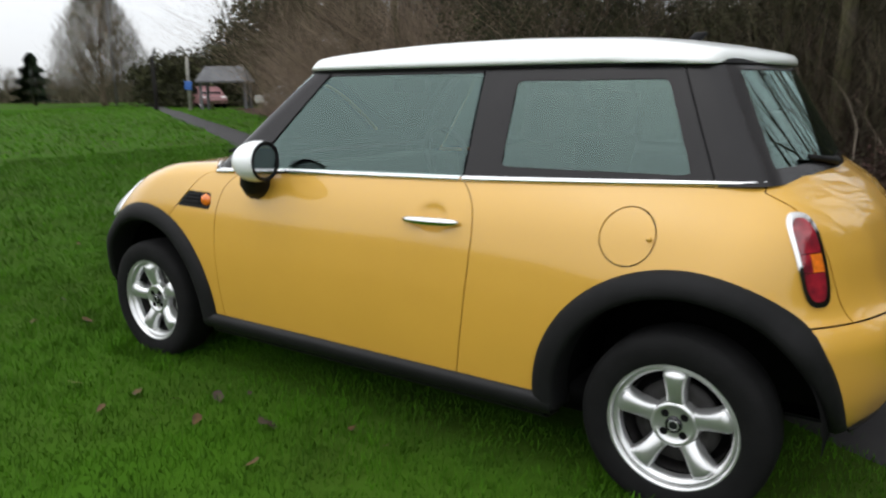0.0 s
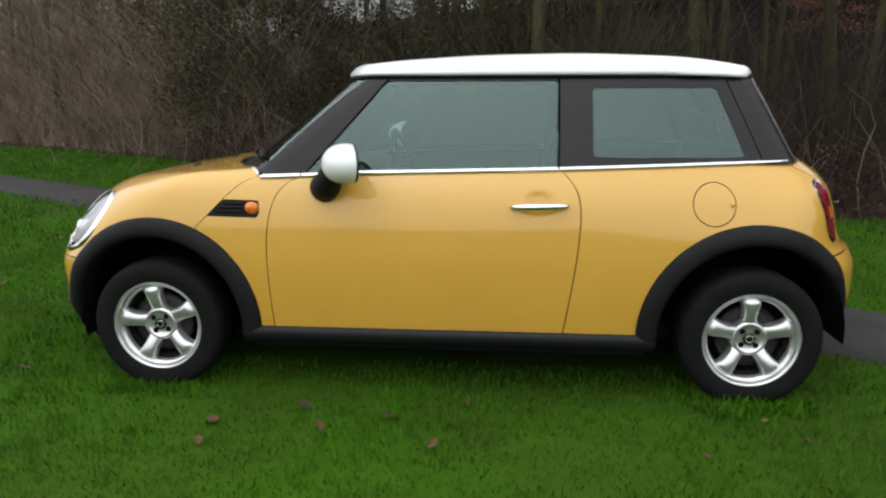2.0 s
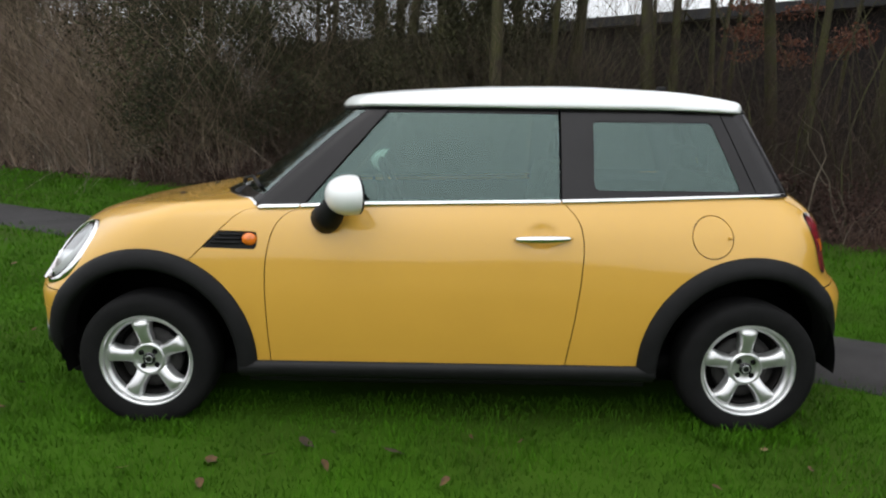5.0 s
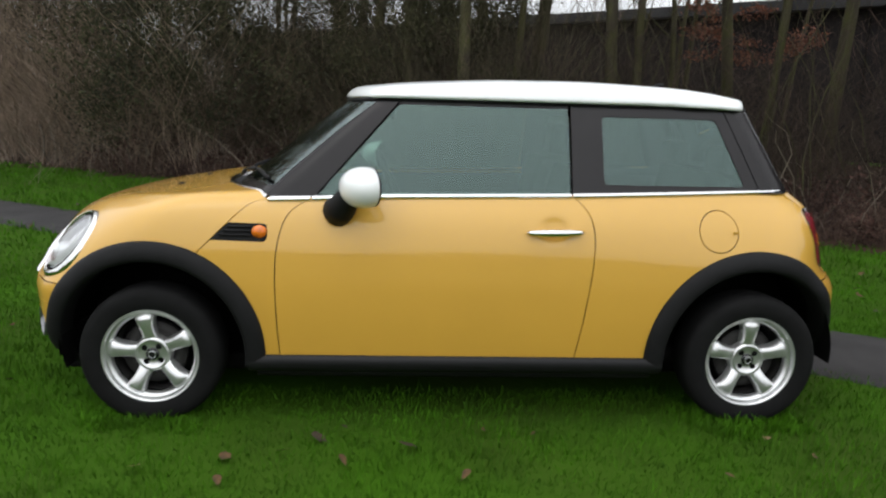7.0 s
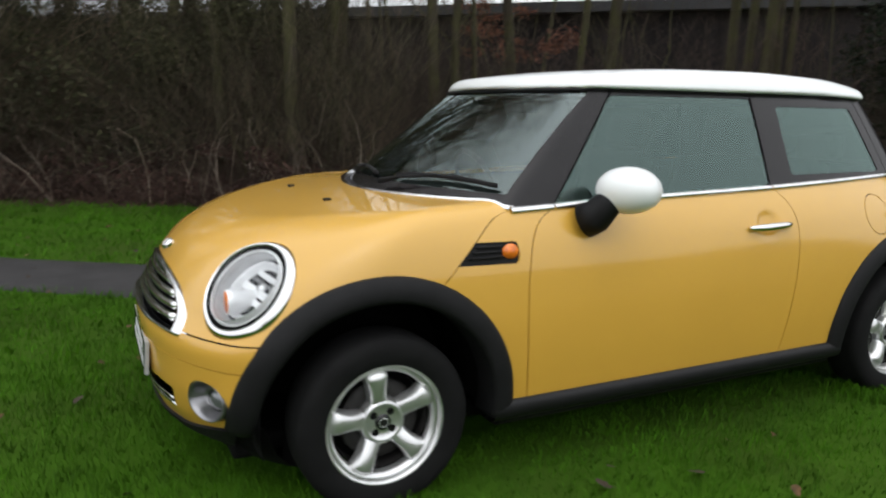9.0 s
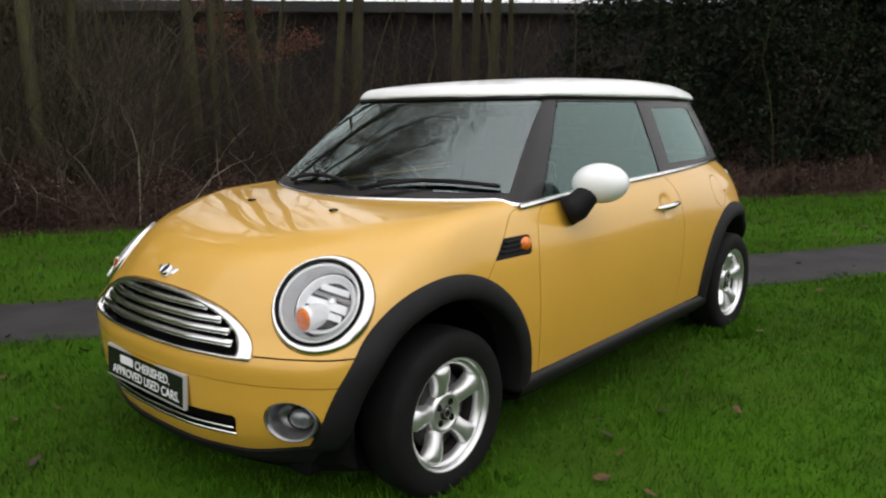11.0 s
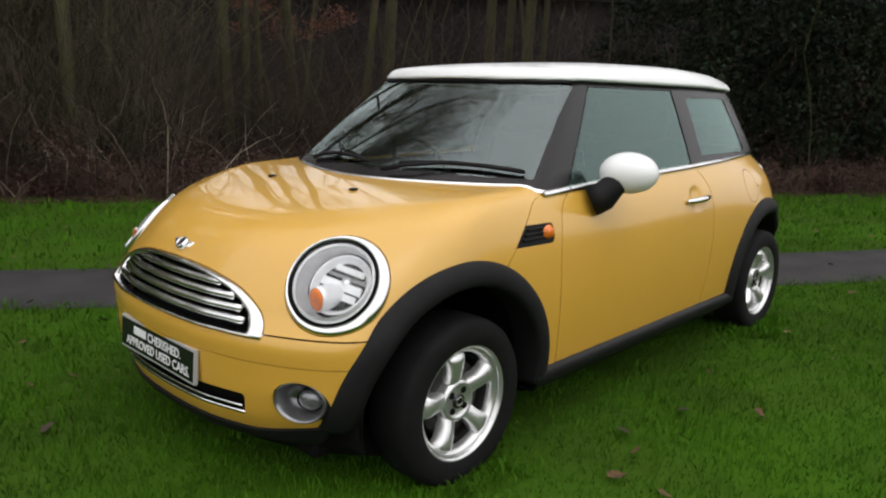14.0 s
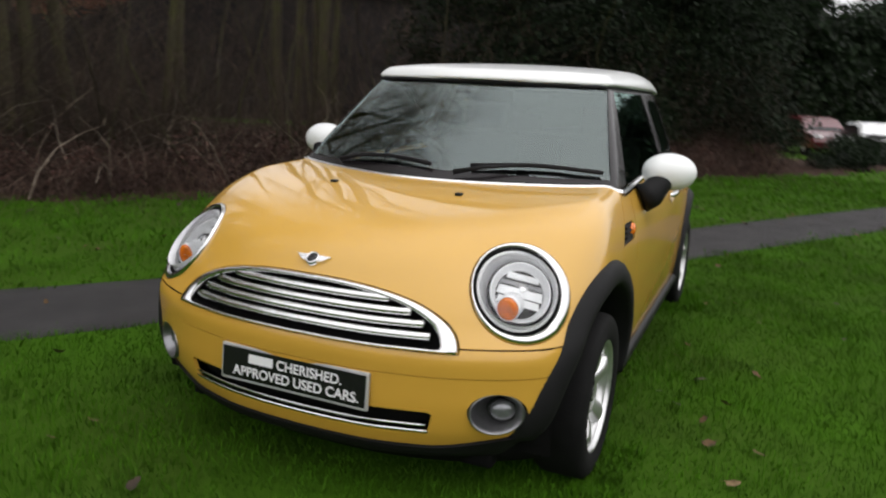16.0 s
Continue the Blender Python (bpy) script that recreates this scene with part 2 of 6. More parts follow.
def revolve(profile, seg=48, axis="y", centre=(0, 0, 0), closed=False):
    """Turns (radius, along) pairs round the y (or x or z) axis."""
    v, f = [], []
    n = len(profile)
    for k in range(seg):
        a = 2 * math.pi * k / seg
        for r, h in profile:
            c, s = r * math.cos(a), r * math.sin(a)
            p = {"y": (c, h, s), "x": (h, c, s), "z": (c, s, h)}[axis]
            v.append(Vector(p) + Vector(centre))
    for k in range(seg):
        for i in range(n if closed else n - 1):
            a, b = k * n + i, k * n + (i + 1) % n
            c, d = ((k + 1) % seg) * n + (i + 1) % n, ((k + 1) % seg) * n + i
            f.append((a, b, c, d))
    return v, f


# ---------------------------------------------------------------- the lie of the land
# u runs along the asphalt path, v across it, away from the car and towards the wood
D_U, D_V = np.array((0.82, -0.573)), np.array((0.573, 0.82))


def smooth_table(pairs, width, lo, hi, n=1200):
    """A curve through a few pairs, rounded off over that width."""
    xs = np.linspace(lo, hi, n)
    px, py = zip(*pairs)
    wide = np.linspace(lo - 4 * width, hi + 4 * width, n * 2)
    ys = np.interp(wide, px, py)
    step = wide[1] - wide[0]
    k = max(1, int(3 * width / step))
    g = np.exp(-0.5 * (np.arange(-k, k + 1) * step / width) ** 2)
    ys = np.convolve(np.pad(ys, k, mode="edge"), g / g.sum(), "valid")
    table = np.interp(xs, wide, ys)
    return lambda x: np.interp(x, xs, table)


path_v = smooth_table([(-60, -1.6), (-42, -0.5), (-15, 0.72), (-7, 1.2), (-2, 1.25), (2, 1.34), (6.5, 1.68), (15, 2.4), (60, 8)], 2.0, -80, 80)
wood_v = smooth_table([(-60, 2.2), (-14, 4.1), (-9, 4.5), (-4, 5.1), (2, 5.4), (8, 5.75), (16, 6.3), (60, 9)], 1.5, -80, 80)


def uv(x, y):
    return x * D_U[0] + y * D_U[1], x * D_V[0] + y * D_V[1]


def xy(u, v):
    return u * D_U[0] + v * D_V[0], u * D_U[1] + v * D_V[1]


def ground_z(x, y):
    """Gentle swells of the turf; flat round the car."""
    far = np.clip((np.hypot(x, y) - 3.5) / 10, 0, 1)
    rise = 0.018 * np.clip((-x - 0.5) / 1.0, 0, 1)
    fall = -0.5 * np.clip((x - 17) / 8, 0, 1) * np.clip((8 - y) / 6, 0, 1)
    return 0.022 + rise + fall + far * (0.05 * np.sin(x * 0.23 + 1.0) * np.cos(y * 0.19) + 0.03 * np.sin(x * 0.51 + y * 0.43))


def grid_sheet(name, xs, ys, zfun, material):
    X, Y = np.meshgrid(xs, ys, indexing="ij")
    Z = zfun(X, Y)
    v = np.stack([X, Y, Z], -1).reshape(-1, 3)
    n = len(ys)
    i, j = np.meshgrid(np.arange(len(xs) - 1), np.arange(n - 1), indexing="ij")
    a = (i * n + j).ravel()
    tris = np.concatenate([np.stack([a, a + n, a + n + 1], 1), np.stack([a, a + n + 1, a + 1], 1)])
    return raw(name, v, tris, material, smooth=True)


def spread(far, near, n):
    s = np.linspace(-1, 1, n)
    return np.sign(s) * (near * np.abs(s) + (far - near) * np.abs(s) ** 6)


axis_pts = spread(600, 26, 161)
ground = tagged(grid_sheet("ground", axis_pts, axis_pts, ground_z, M_GROUND), "damp green parkland turf on soil", "ground", kind="structure")

# the asphalt path, a low slab with crumbling edges
ru = np.concatenate([np.linspace(-70, -16, 60), np.linspace(-15.8, 16, 320), np.linspace(16.5, 50, 40)])
rng = np.random.default_rng(5)
wob = np.convolve(rng.normal(0, 1, len(ru) + 8), np.ones(9) / 9, "valid") * 0.05
pv, pf = [], []
for i, u in enumerate(ru):
    c, w = float(path_v(u)), 0.46
    for dv, dz in ((-w - 0.03 + wob[i], -0.03), (-w + wob[i], 0.012), (-w * 0.5, 0.02), (0, 0.024), (w * 0.5, 0.02), (w - wob[i] * 0.7, 0.012), (w + 0.03 - wob[i] * 0.7, -0.03)):
        x, y = xy(u, c + dv)
        pv.append((x, y, float(ground_z(x, y)) + dz))
    if i:
        pf += [((i - 1) * 7 + k, i * 7 + k, i * 7 + k + 1, (i - 1) * 7 + k + 1) for k in range(6)]
tagged(part("path", (pv, pf), M_PATH), "narrow worn dark asphalt footpath across the grass", "path", kind="structure")

# leaf litter under the edge of the wood
lv, lf = [], []
lu = np.linspace(-45, 20, 200)
for i, u in enumerate(lu):
    e = float(wood_v(u)) + 0.12 * math.sin(u * 2.3) + 0.1 * math.sin(u * 5.1)
    for k, dv in enumerate((-0.25, 0.1, 0.8, 3, 9, 20)):
        x, y = xy(u, e + dv)
        lv.append((x, y, float(ground_z(x, y)) + (0.0, 0.025, 0.05, 0.06, 0.06, 0.06)[k] - 0.005 + 0.01 * math.sin(u * 9 + k)))
    if i:
        lf += [((i - 1) * 6 + k, i * 6 + k, i * 6 + k + 1, (i - 1) * 6 + k + 1) for k in range(5)]
tagged(part("wood_floor", (lv, lf), M_LITTER), "dark brown leaf litter under bare trees", "leaf litter", kind="structure")


# ---------------------------------------------------------------- grass
def blades(name, n, region, height, width, seed, label, keep, material=M_GRASS):
    """n leaning grass blades of three triangles each."""
    r = np.random.default_rng(seed)
    x = r.uniform(region[0], region[1], n)
    y = r.uniform(region[2], region[3], n)
    u, v = uv(x, y)
    ok = (np.abs(v - path_v(u)) > 0.44 + r.normal(0, 0.05, n)) & (v < wood_v(u) + r.normal(0, 0.12, n)) & keep(x, y)
    x, y = x[ok], y[ok]
    n = len(x)
    patch = 0.75 + 0.5 * (np.sin(x * 3.1 + np.sin(y * 2.3) * 2) * np.cos(y * 2.7 + x) * 0.5 + 0.5)
    tuft = np.sin(x * 11 + 3 * np.sin(y * 7)) * np.sin(y * 13 + 2 * np.sin(x * 5))
    h = r.uniform(*height, n) * patch * (0.95 + 0.3 * tuft)
    a = r.uniform(0, 2 * np.pi, n)
    lean = r.uniform(0.1, 0.9, n) * h
    la = r.uniform(0, 2 * np.pi, n)
    w = r.uniform(*width, n)
    z = ground_z(x, y) - 0.004
    dx, dy = np.cos(a) * w, np.sin(a) * w
    lx, ly = np.cos(la) * lean, np.sin(la) * lean
    p = np.empty((n, 5, 3), np.float32)
    p[:, 0] = np.stack([x - dx, y - dy, z], 1)
    p[:, 1] = np.stack([x + dx, y + dy, z], 1)
    p[:, 2] = np.stack([x - dx * 0.8 + lx * 0.35, y - dy * 0.8 + ly * 0.35, z + h * 0.6], 1)
    p[:, 3] = np.stack([x + dx * 0.8 + lx * 0.35, y + dy * 0.8 + ly * 0.35, z + h * 0.6], 1)
    p[:, 4] = np.stack([x + lx, y + ly, z + h], 1)
    base = (np.arange(n) * 5)[:, None, None]
    tris = (base + np.array([(0, 1, 3), (0, 3, 2), (2, 3, 4)])[None]).reshape(-1, 3)
    ob = raw(name, p.reshape(-1, 3), tris, material)
    return tagged(ob, label, "grass", kind="stuff")


def under_car(x, y):
    return ~((np.abs(x) < 1.45) & (np.abs(y) < 0.45))


def near_car(x, y):
    """The close turf thins out raggedly into the coarser turf around it."""
    d = np.hypot(np.maximum(np.abs(x + 0.3) - 2.2, 0), np.maximum(np.abs(y + 0.6) - 1.2, 0))
    return d + 0.45 * np.sin(x * 2.7 + 2 * np.sin(y * 1.9)) + 0.35 * np.sin(y * 3.3 + x) < np.random.default_rng(61).uniform(0.6, 3.0, len(x))


blades("grass_by_the_car", 430000, (-5.6, 5.0, -4.4, 3.2), (0.014, 0.046), (0.0012, 0.0028), 1, "short damp green grass round the car", lambda x, y: under_car(x, y) & near_car(x, y))
blades("grass_at_the_tyres", 60000, (-1.6, 1.6, -1.05, 1.05), (0.022, 0.062), (0.0018, 0.0038), 4, "longer grass standing against the tyres", lambda x, y: np.hypot((np.abs(x) - 1.2335) / 0.26, (np.abs(y) - 0.82) / 0.15) + 0.25 * np.sin(17 * x + 9 * y) < 0.9)
blades("grass_beyond", 200000, (-12, 13, -6, 12), (0.03, 0.07), (0.004, 0.008), 2, "short green parkland grass by the path", lambda x, y: under_car(x, y) & (~near_car(x, y) | (np.hypot(x + 0.3, y + 0.6) > 5.5)), M_GRASS)
blades("grass_far", 150000, (-50, 40, -25, 40), (0.05, 0.10), (0.012, 0.03), 3, "green grass of the open park", lambda x, y: np.hypot(x / 1.25, (y - 3) / 0.95) > 9.0 + np.sin(x) + np.random.default_rng(62).uniform(-1.5, 1.5, len(x)), M_TURF)

# ---------------------------------------------------------------- the wood


def twigs(name, pts, heights, radius, material, label, category, seed, segs=4, lean=0.5, wander=0.25, droop=0.0):
    """Many thin tapered stems, three-sided, each bent its own way."""
    r = np.random.default_rng(seed)
    n = len(pts)
    base = np.asarray(pts, np.float64)
    step = heights / segs
    ang = r.uniform(0, 2 * np.pi, n)
    lx, ly = np.cos(ang) * r.uniform(0, lean, n), np.sin(ang) * r.uniform(0, lean, n)
    rad = r.uniform(*radius, n)
    rings = []
    p = base.copy()
    for s in range(segs + 1):
        rr = rad * (1 - 0.85 * s / segs)
        for k in range(3):
            a = 2 * np.pi * k / 3
            rings.append(p + np.stack([np.cos(a) * rr, np.sin(a) * rr, 0 * rr], 1))
        lx += r.normal(0, wander, n)
        ly += r.normal(0, wander, n)
        p = p + np.stack([lx, ly, 1 - droop * s / segs * (1 + np.hypot(lx, ly))], 1) * step[:, None]
    v = np.stack(rings, 1)
    m = (segs + 1) * 3
    tri = []
    for s in range(segs):
        for k in range(3):
            a, b = s * 3 + k, s * 3 + (k + 1) % 3
            tri += [(a, b, b + 3), (a, b + 3, a + 3)]
    tris = (np.arange(n) * m)[:, None, None] + np.array(tri)[None]
    ob = raw(name, v.reshape(-1, 3), tris.reshape(-1, 3), material)
    return tagged(ob, label, category, kind="stuff")


def leaf_cloud(name, centres, radii, per, size, material, label, category, seed, flat=0.7):
    """Clumps of small folded leaves with gaps between them."""
    r = np.random.default_rng(seed)
    c = np.repeat(np.asarray(centres), per, 0)
    rad = np.repeat(np.asarray(radii), per)
    d = r.normal(0, 1, c.shape)
    d /= np.linalg.norm(d, axis=1)[:, None]
    p = c + d * (rad * r.uniform(0.35, 1.05, len(c)))[:, None] * np.array((1, 1, flat))
    n = len(p)
    a = r.normal(0, 1, (n, 3))
    a /= np.linalg.norm(a, axis=1)[:, None]
    b = np.cross(a, r.normal(0, 1, (n, 3)))
    b /= np.linalg.norm(b, axis=1)[:, None]
    s = r.uniform(*size, n)[:, None]
    q = np.stack([p - a * s, p + b * s * 0.45, p + a * s, p - b * s * 0.45 + np.cross(a, b) * s * 0.25], 1)
    tris = (np.arange(n) * 4)[:, None, None] + np.array([(0, 1, 2), (0, 2, 3)])[None]
    ob = raw(name, q.reshape(-1, 3), tris.reshape(-1, 3), material)
    return tagged(ob, label, category, kind="stuff")


def in_wood(n, u0, u1, d0, d1, seed, power=1.0):
    r = np.random.default_rng(seed)
    u = r.uniform(u0, u1, n)
    v = wood_v(u) + d0 + (d1 - d0) * r.uniform(0, 1, n) ** power
    x, y = xy(u, v)
    ok = y > -0.9 - 0.03 * (x + 3.6)
    x, y = x[ok], y[ok]
    return np.stack([x, y, ground_z(x, y) - 0.02], 1)


def bare_tree(name, height, radius, seed, material, limbs=9, fork=0.35, spread_=0.5):
    """A bare winter tree: a tapered, slightly bent trunk, limbs, and a crown of fine twigs."""
    r = random.Random(seed)
    thing = new(name)
    trunk, rad = [], []
    p = Vector((0, 0, -0.1))
    way = Vector((r.uniform(-0.06, 0.06), r.uniform(-0.06, 0.06), 1))
    n = 10
    for i in range(n + 1):
        trunk.append(p.copy())
        rad.append(radius * (1.25 if i == 0 else 1.0) * (1 - 0.8 * i / n))
        way = (way + Vector((r.uniform(-0.11, 0.11), r.uniform(-0.11, 0.11), 0))).normalized()
        p = p + way * height / n
    part("trunk", tube(trunk, rad, 8), material, thing)
    pieces, fine = [], []

    def branch(start, way, length, rad0, level):
        pts, rr = [start], [rad0]
        q, w = start.copy(), way.copy()
        for i in range(4):
            w = (w + Vector((r.uniform(-0.25, 0.25), r.uniform(-0.25, 0.25), r.uniform(-0.05, 0.25)))).normalized()
            q = q + w * length / 4
            pts.append(q.copy())
            rr.append(rad0 * (1 - 0.22 * (i + 1)))
        (pieces if level == 0 else fine).append(tube(pts, rr, 5 if level == 0 else 3, caps=False))
        if level < 3:
            for i in range((5, 6, 4)[level]):
                k = r.uniform(0.25, 1)
                a = pts[min(4, int(k * 4))]
                out = Vector((r.uniform(-1, 1), r.uniform(-1, 1), r.uniform(-0.1, 0.9))).normalized()
                branch(a, (w * 0.6 + out * 0.8).normalized(), length * r.uniform(0.4, 0.65), max(rad0 * 0.45, 0.0035), level + 1)

    for i in range(limbs):
        k = fork + (1 - fork) * (i + r.random()) / limbs
        j = min(n - 1, int(k * n))
        start = trunk[j].lerp(trunk[j + 1], k * n - j)
        a = r.uniform(0, 2 * math.pi)
        way = Vector((math.cos(a) * spread_, math.sin(a) * spread_, r.uniform(0.35, 0.9))).normalized()
        branch(start, way, height * r.uniform(0.16, 0.3) * (1.25 - 0.6 * k), radius * 0.42 * (1.15 - k), 0)
    part("branchwork", merge(*pieces), material, thing)
    part("crown", merge(*fine), M_TWIG, thing)
    return thing


tree_kinds = []
for i, (h, rad, limbs, fork, sp) in enumerate([(9.5, 0.080, 10, 0.30, 0.6), (10.5, 0.105, 12, 0.3, 0.7), (8.5, 0.060, 9, 0.25, 0.6), (11.0, 0.125, 13, 0.35, 0.8), (9.0, 0.068, 11, 0.2, 0.65), (7.5, 0.048, 10, 0.2, 0.6)]):
    t = bare_tree("bare_tree", h, rad, 40 + i, M_BARK, limbs, fork, sp)
    tagged(t, ("slender bare winter tree with mossy green trunk" if i % 2 else "thin leafless tree with grey-brown mossy bark"), "tree", "trees of the wood")
    tree_kinds.append(t)

rt = random.Random(11)
spots = [(3.13, 8.17, 1), (3.55, 8.35, 0), (6.4, 11.0, 3), (6.1, 13.4, 4), (7.3, 9.2, 3), (10.4, 8.6, 1), (11.2, 9.7, 3), (9.6, 7.4, 3), (12.3, 9.4, 1), (10.9, 7.9, 0), (-0.2, 9.6, 0), (1.6, 9.0, 4), (2.2, 10.6, 1), (4.6, 9.4, 2), (5.3, 7.6, 4), (-1.6, 9.9, 2)]
for i in range(90):
    u = rt.uniform(-34, 13)
    v = float(wood_v(u)) + (rt.uniform(0.8, 9) if i % 3 else rt.uniform(3, 15))
    x, y = xy(u, v)
    if x > 1.5 and i % 3:
        continue
    if y > -0.6 - 0.03 * (x + 3.6) and all((x - a) ** 2 + (y - b) ** 2 > 0.5 for a, b, _ in spots):
        spots.append((x, y, rt.randrange(6)))
first = set()
for x, y, k in spots:
    m = pose(x, y, float(ground_z(x, y)), rt.uniform(-3, 3), rt.uniform(-3, 3), rt.uniform(0, 360)) @ Matrix.Diagonal((1, 1, rt.uniform(1.15, 1.4), 1))
    if k not in first:
        first.add(k)
        tree_kinds[k].matrix_world = m
    else:
        copy_thing(tree_kinds[k], m)

# shrubs and thickets, from the grey-brown scrub to the dark evergreens
r0 = np.random.default_rng(77)


def stand(name, n, u0, u1, d0, d1, h, radius, material, label, category, seed, **kw):
    pts = in_wood(n, u0, u1, d0, d1, seed, kw.pop("power", 1.3))
    return twigs(name, pts, r0.uniform(*h, len(pts)), radius, material, label, category, seed + 1, **kw)


stand("scrub_thicket", 8000, -34, -7.6, 0.1, 4.5, (1.2, 5.2), (0.003, 0.009), M_TWIG, "tall dense thicket of leafless grey-brown scrub", "thicket", 101, lean=0.6, wander=0.42, segs=8)
stand("thin_scrub", 700, -8.4, -3.0, 0.3, 5.0, (0.5, 2.8), (0.002, 0.006), M_BRAMBLE, "thin leafless scrub between the mossy trunks", "scrub", 117, lean=1.1, wander=0.6, segs=8)
stand("pale_stems", 300, -16, 4, 0.0, 2.0, (0.8, 2.6), (0.005, 0.014), M_DRY, "pale dry hanging stems among the scrub", "dry stems", 103, lean=0.5, wander=0.25, segs=6, droop=0.8)
stand("arching_stems", 170, -13, -6.5, 0.0, 1.6, (1.0, 3.2), (0.004, 0.011), M_DRY, "pale arching dead stems at the edge of the scrub", "dry stems", 108, lean=0.9, wander=0.35, segs=9, droop=1.3)
stand("bramble_bank", 9000, -10, 12.5, 0.0, 3.2, (0.35, 1.5), (0.003, 0.008), M_BRAMBLE, "low tangled bank of dead brown brambles", "brambles", 105, lean=1.0, wander=0.35, segs=6, droop=1.2)
stand("young_stems", 90, -6, 7.5, 0.6, 7.0, (2.0, 7.0), (0.006, 0.018), M_BARK, "thin young stems crowded in the wood", "saplings", 107, lean=0.25, wander=0.16, segs=10)
stand("hanging_twigs", 2600, -8.6, -2.6, 1.0, 6.0, (1.8, 4.6), (0.002, 0.006), M_OLIVE, "fine grey-olive twigs hanging between the trunks", "twigs", 104, lean=0.35, wander=0.30, segs=8)
stand("bare_saplings", 420, -1.0, 12.0, 1.0, 9.0, (1.6, 5.0), (0.003, 0.010), M_DEEP_SHADE, "thin dark bare saplings before the long building", "saplings", 106, lean=0.35, wander=0.30, segs=9)
stand("deep_tangle", 3400, -8.0, 0.5, 1.2, 10.0, (0.5, 2.9), (0.003, 0.010), M_DEEP_SHADE, "dark low tangle between the mossy trunks", "undergrowth", 119, lean=1.1, wander=0.6, segs=7)
stand("dark_understorey", 4400, -34, -8.0, 2.0, 11.0, (1.5, 5.6), (0.004, 0.014), M_DEEP_SHADE, "twiggy understorey deep in the wood, its shade in the colour", "undergrowth", 109, lean=0.9, wander=0.42, segs=6)
stand("sparse_understorey", 2200, -1.0, 12.5, 1.0, 10.0, (0.5, 2.1), (0.003, 0.008), M_DEEP_SHADE, "low brown undergrowth between the trunks", "undergrowth", 113, lean=1.1, wander=0.65, segs=7)
sp = in_wood(10000, -34, -7.5, 0.3, 6.0, 111, 1.2)
sp[:, 2] += r0.uniform(0.2, 4.8, len(sp))
twigs("twig_sprays", sp, r0.uniform(0.3, 0.9, len(sp)), (0.002, 0.005), M_TWIG, "fine side twigs of the bare scrub", "twigs", 112, lean=1.6, wander=0.6, segs=4)
sp = in_wood(7000, -8.5, 12.0, 0.1, 6.0, 116, 1.3)
sp[:, 2] += 2.3 * r0.uniform(0, 1, len(sp)) ** 1.6
twigs("brown_twig_sprays", sp, r0.uniform(0.2, 0.7, len(sp)), (0.0015, 0.004), M_BRAMBLE, "fine brown twigs over the brambles", "twigs", 118, lean=1.8, wander=0.9, segs=5)

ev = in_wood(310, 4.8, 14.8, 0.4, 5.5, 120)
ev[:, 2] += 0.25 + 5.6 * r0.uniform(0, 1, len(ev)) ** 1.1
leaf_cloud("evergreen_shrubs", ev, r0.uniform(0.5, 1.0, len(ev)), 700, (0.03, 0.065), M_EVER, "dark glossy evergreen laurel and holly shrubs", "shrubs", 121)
ev2 = np.stack([r0.uniform(-5.6, 2.0, 400), r0.uniform(8.2, 12.5, 400), 0.3 + 5.2 * r0.uniform(0, 1, 400)], 1)
ev2[:, 2] += 0.2 * (ev2[:, 1] - 8)
leaf_cloud("ivy_growth", ev2, r0.uniform(0.35, 0.85, len(ev2)), 400, (0.020, 0.046), M_IVY, "dark olive ivy and evergreen growth between the trunks", "ivy", 123)
be = np.stack([r0.uniform(5.6, 8.6, 22), r0.uniform(11.6, 13.6, 22), r0.uniform(2.5, 3.7, 22)], 1)
leaf_cloud("beech_leaves", be, r0.uniform(0.3, 0.6, len(be)), 90, (0.03, 0.06), M_RUST, "withered russet beech leaves still on the twigs", "leaves", 125, flat=0.35)
ct = in_wood(26000, -22, 11, -0.8, 8.0, 114)
ct[:, 2] += r0.uniform(6.0, 15.0, len(ct))
twigs("crown_twigs", ct, r0.uniform(0.5, 1.7, len(ct)), (0.003, 0.009), M_TWIG, "high bare twigs of the treetops", "twigs", 115, segs=4, lean=1.3, wander=0.6)
# dead bracken and leaves caught in the brambles
br = in_wood(620, -10, 13, 0.05, 3.6, 127, 1.4)
br[:, 2] += r0.uniform(0.02, 0.75, len(br)) * r0.uniform(0.3, 1, len(br))
leaf_cloud("dead_bracken", br, r0.uniform(0.16, 0.42, len(br)), 110, (0.014, 0.034), M_BRACKEN, "withered brown bracken and leaves caught in brambles", "bracken", 128)

# ---------------------------------------------------------------- the long dark building behind the wood
hall = empty("long_building", "long low dark-clad building with a grey flat roof edge", "building", at=pose(0, 0, 0, 0, 0, -42))
part("wall", boxes((-32, 22, -0.2, 22, 30, 4.5)), M_CLAD, hall, smooth=False)
part("roof", boxes((-32.3, 21.6, 4.5, 22.3, 30.3, 4.85), bevel=0.03), M_FASCIA, hall, "grey flat roof edge", smooth=False)
for i in range(27):
    part("cladding_panel", boxes((-32 + i * 2 + 0.03, 21.94, 0.5, -30 + i * 2 - 0.03, 22.02, 2.1), (-32 + i * 2 + 0.03, 21.94, 2.2, -30 + i * 2 - 0.03, 22.02, 4.2)), M_CLAD, hall, smooth=False)

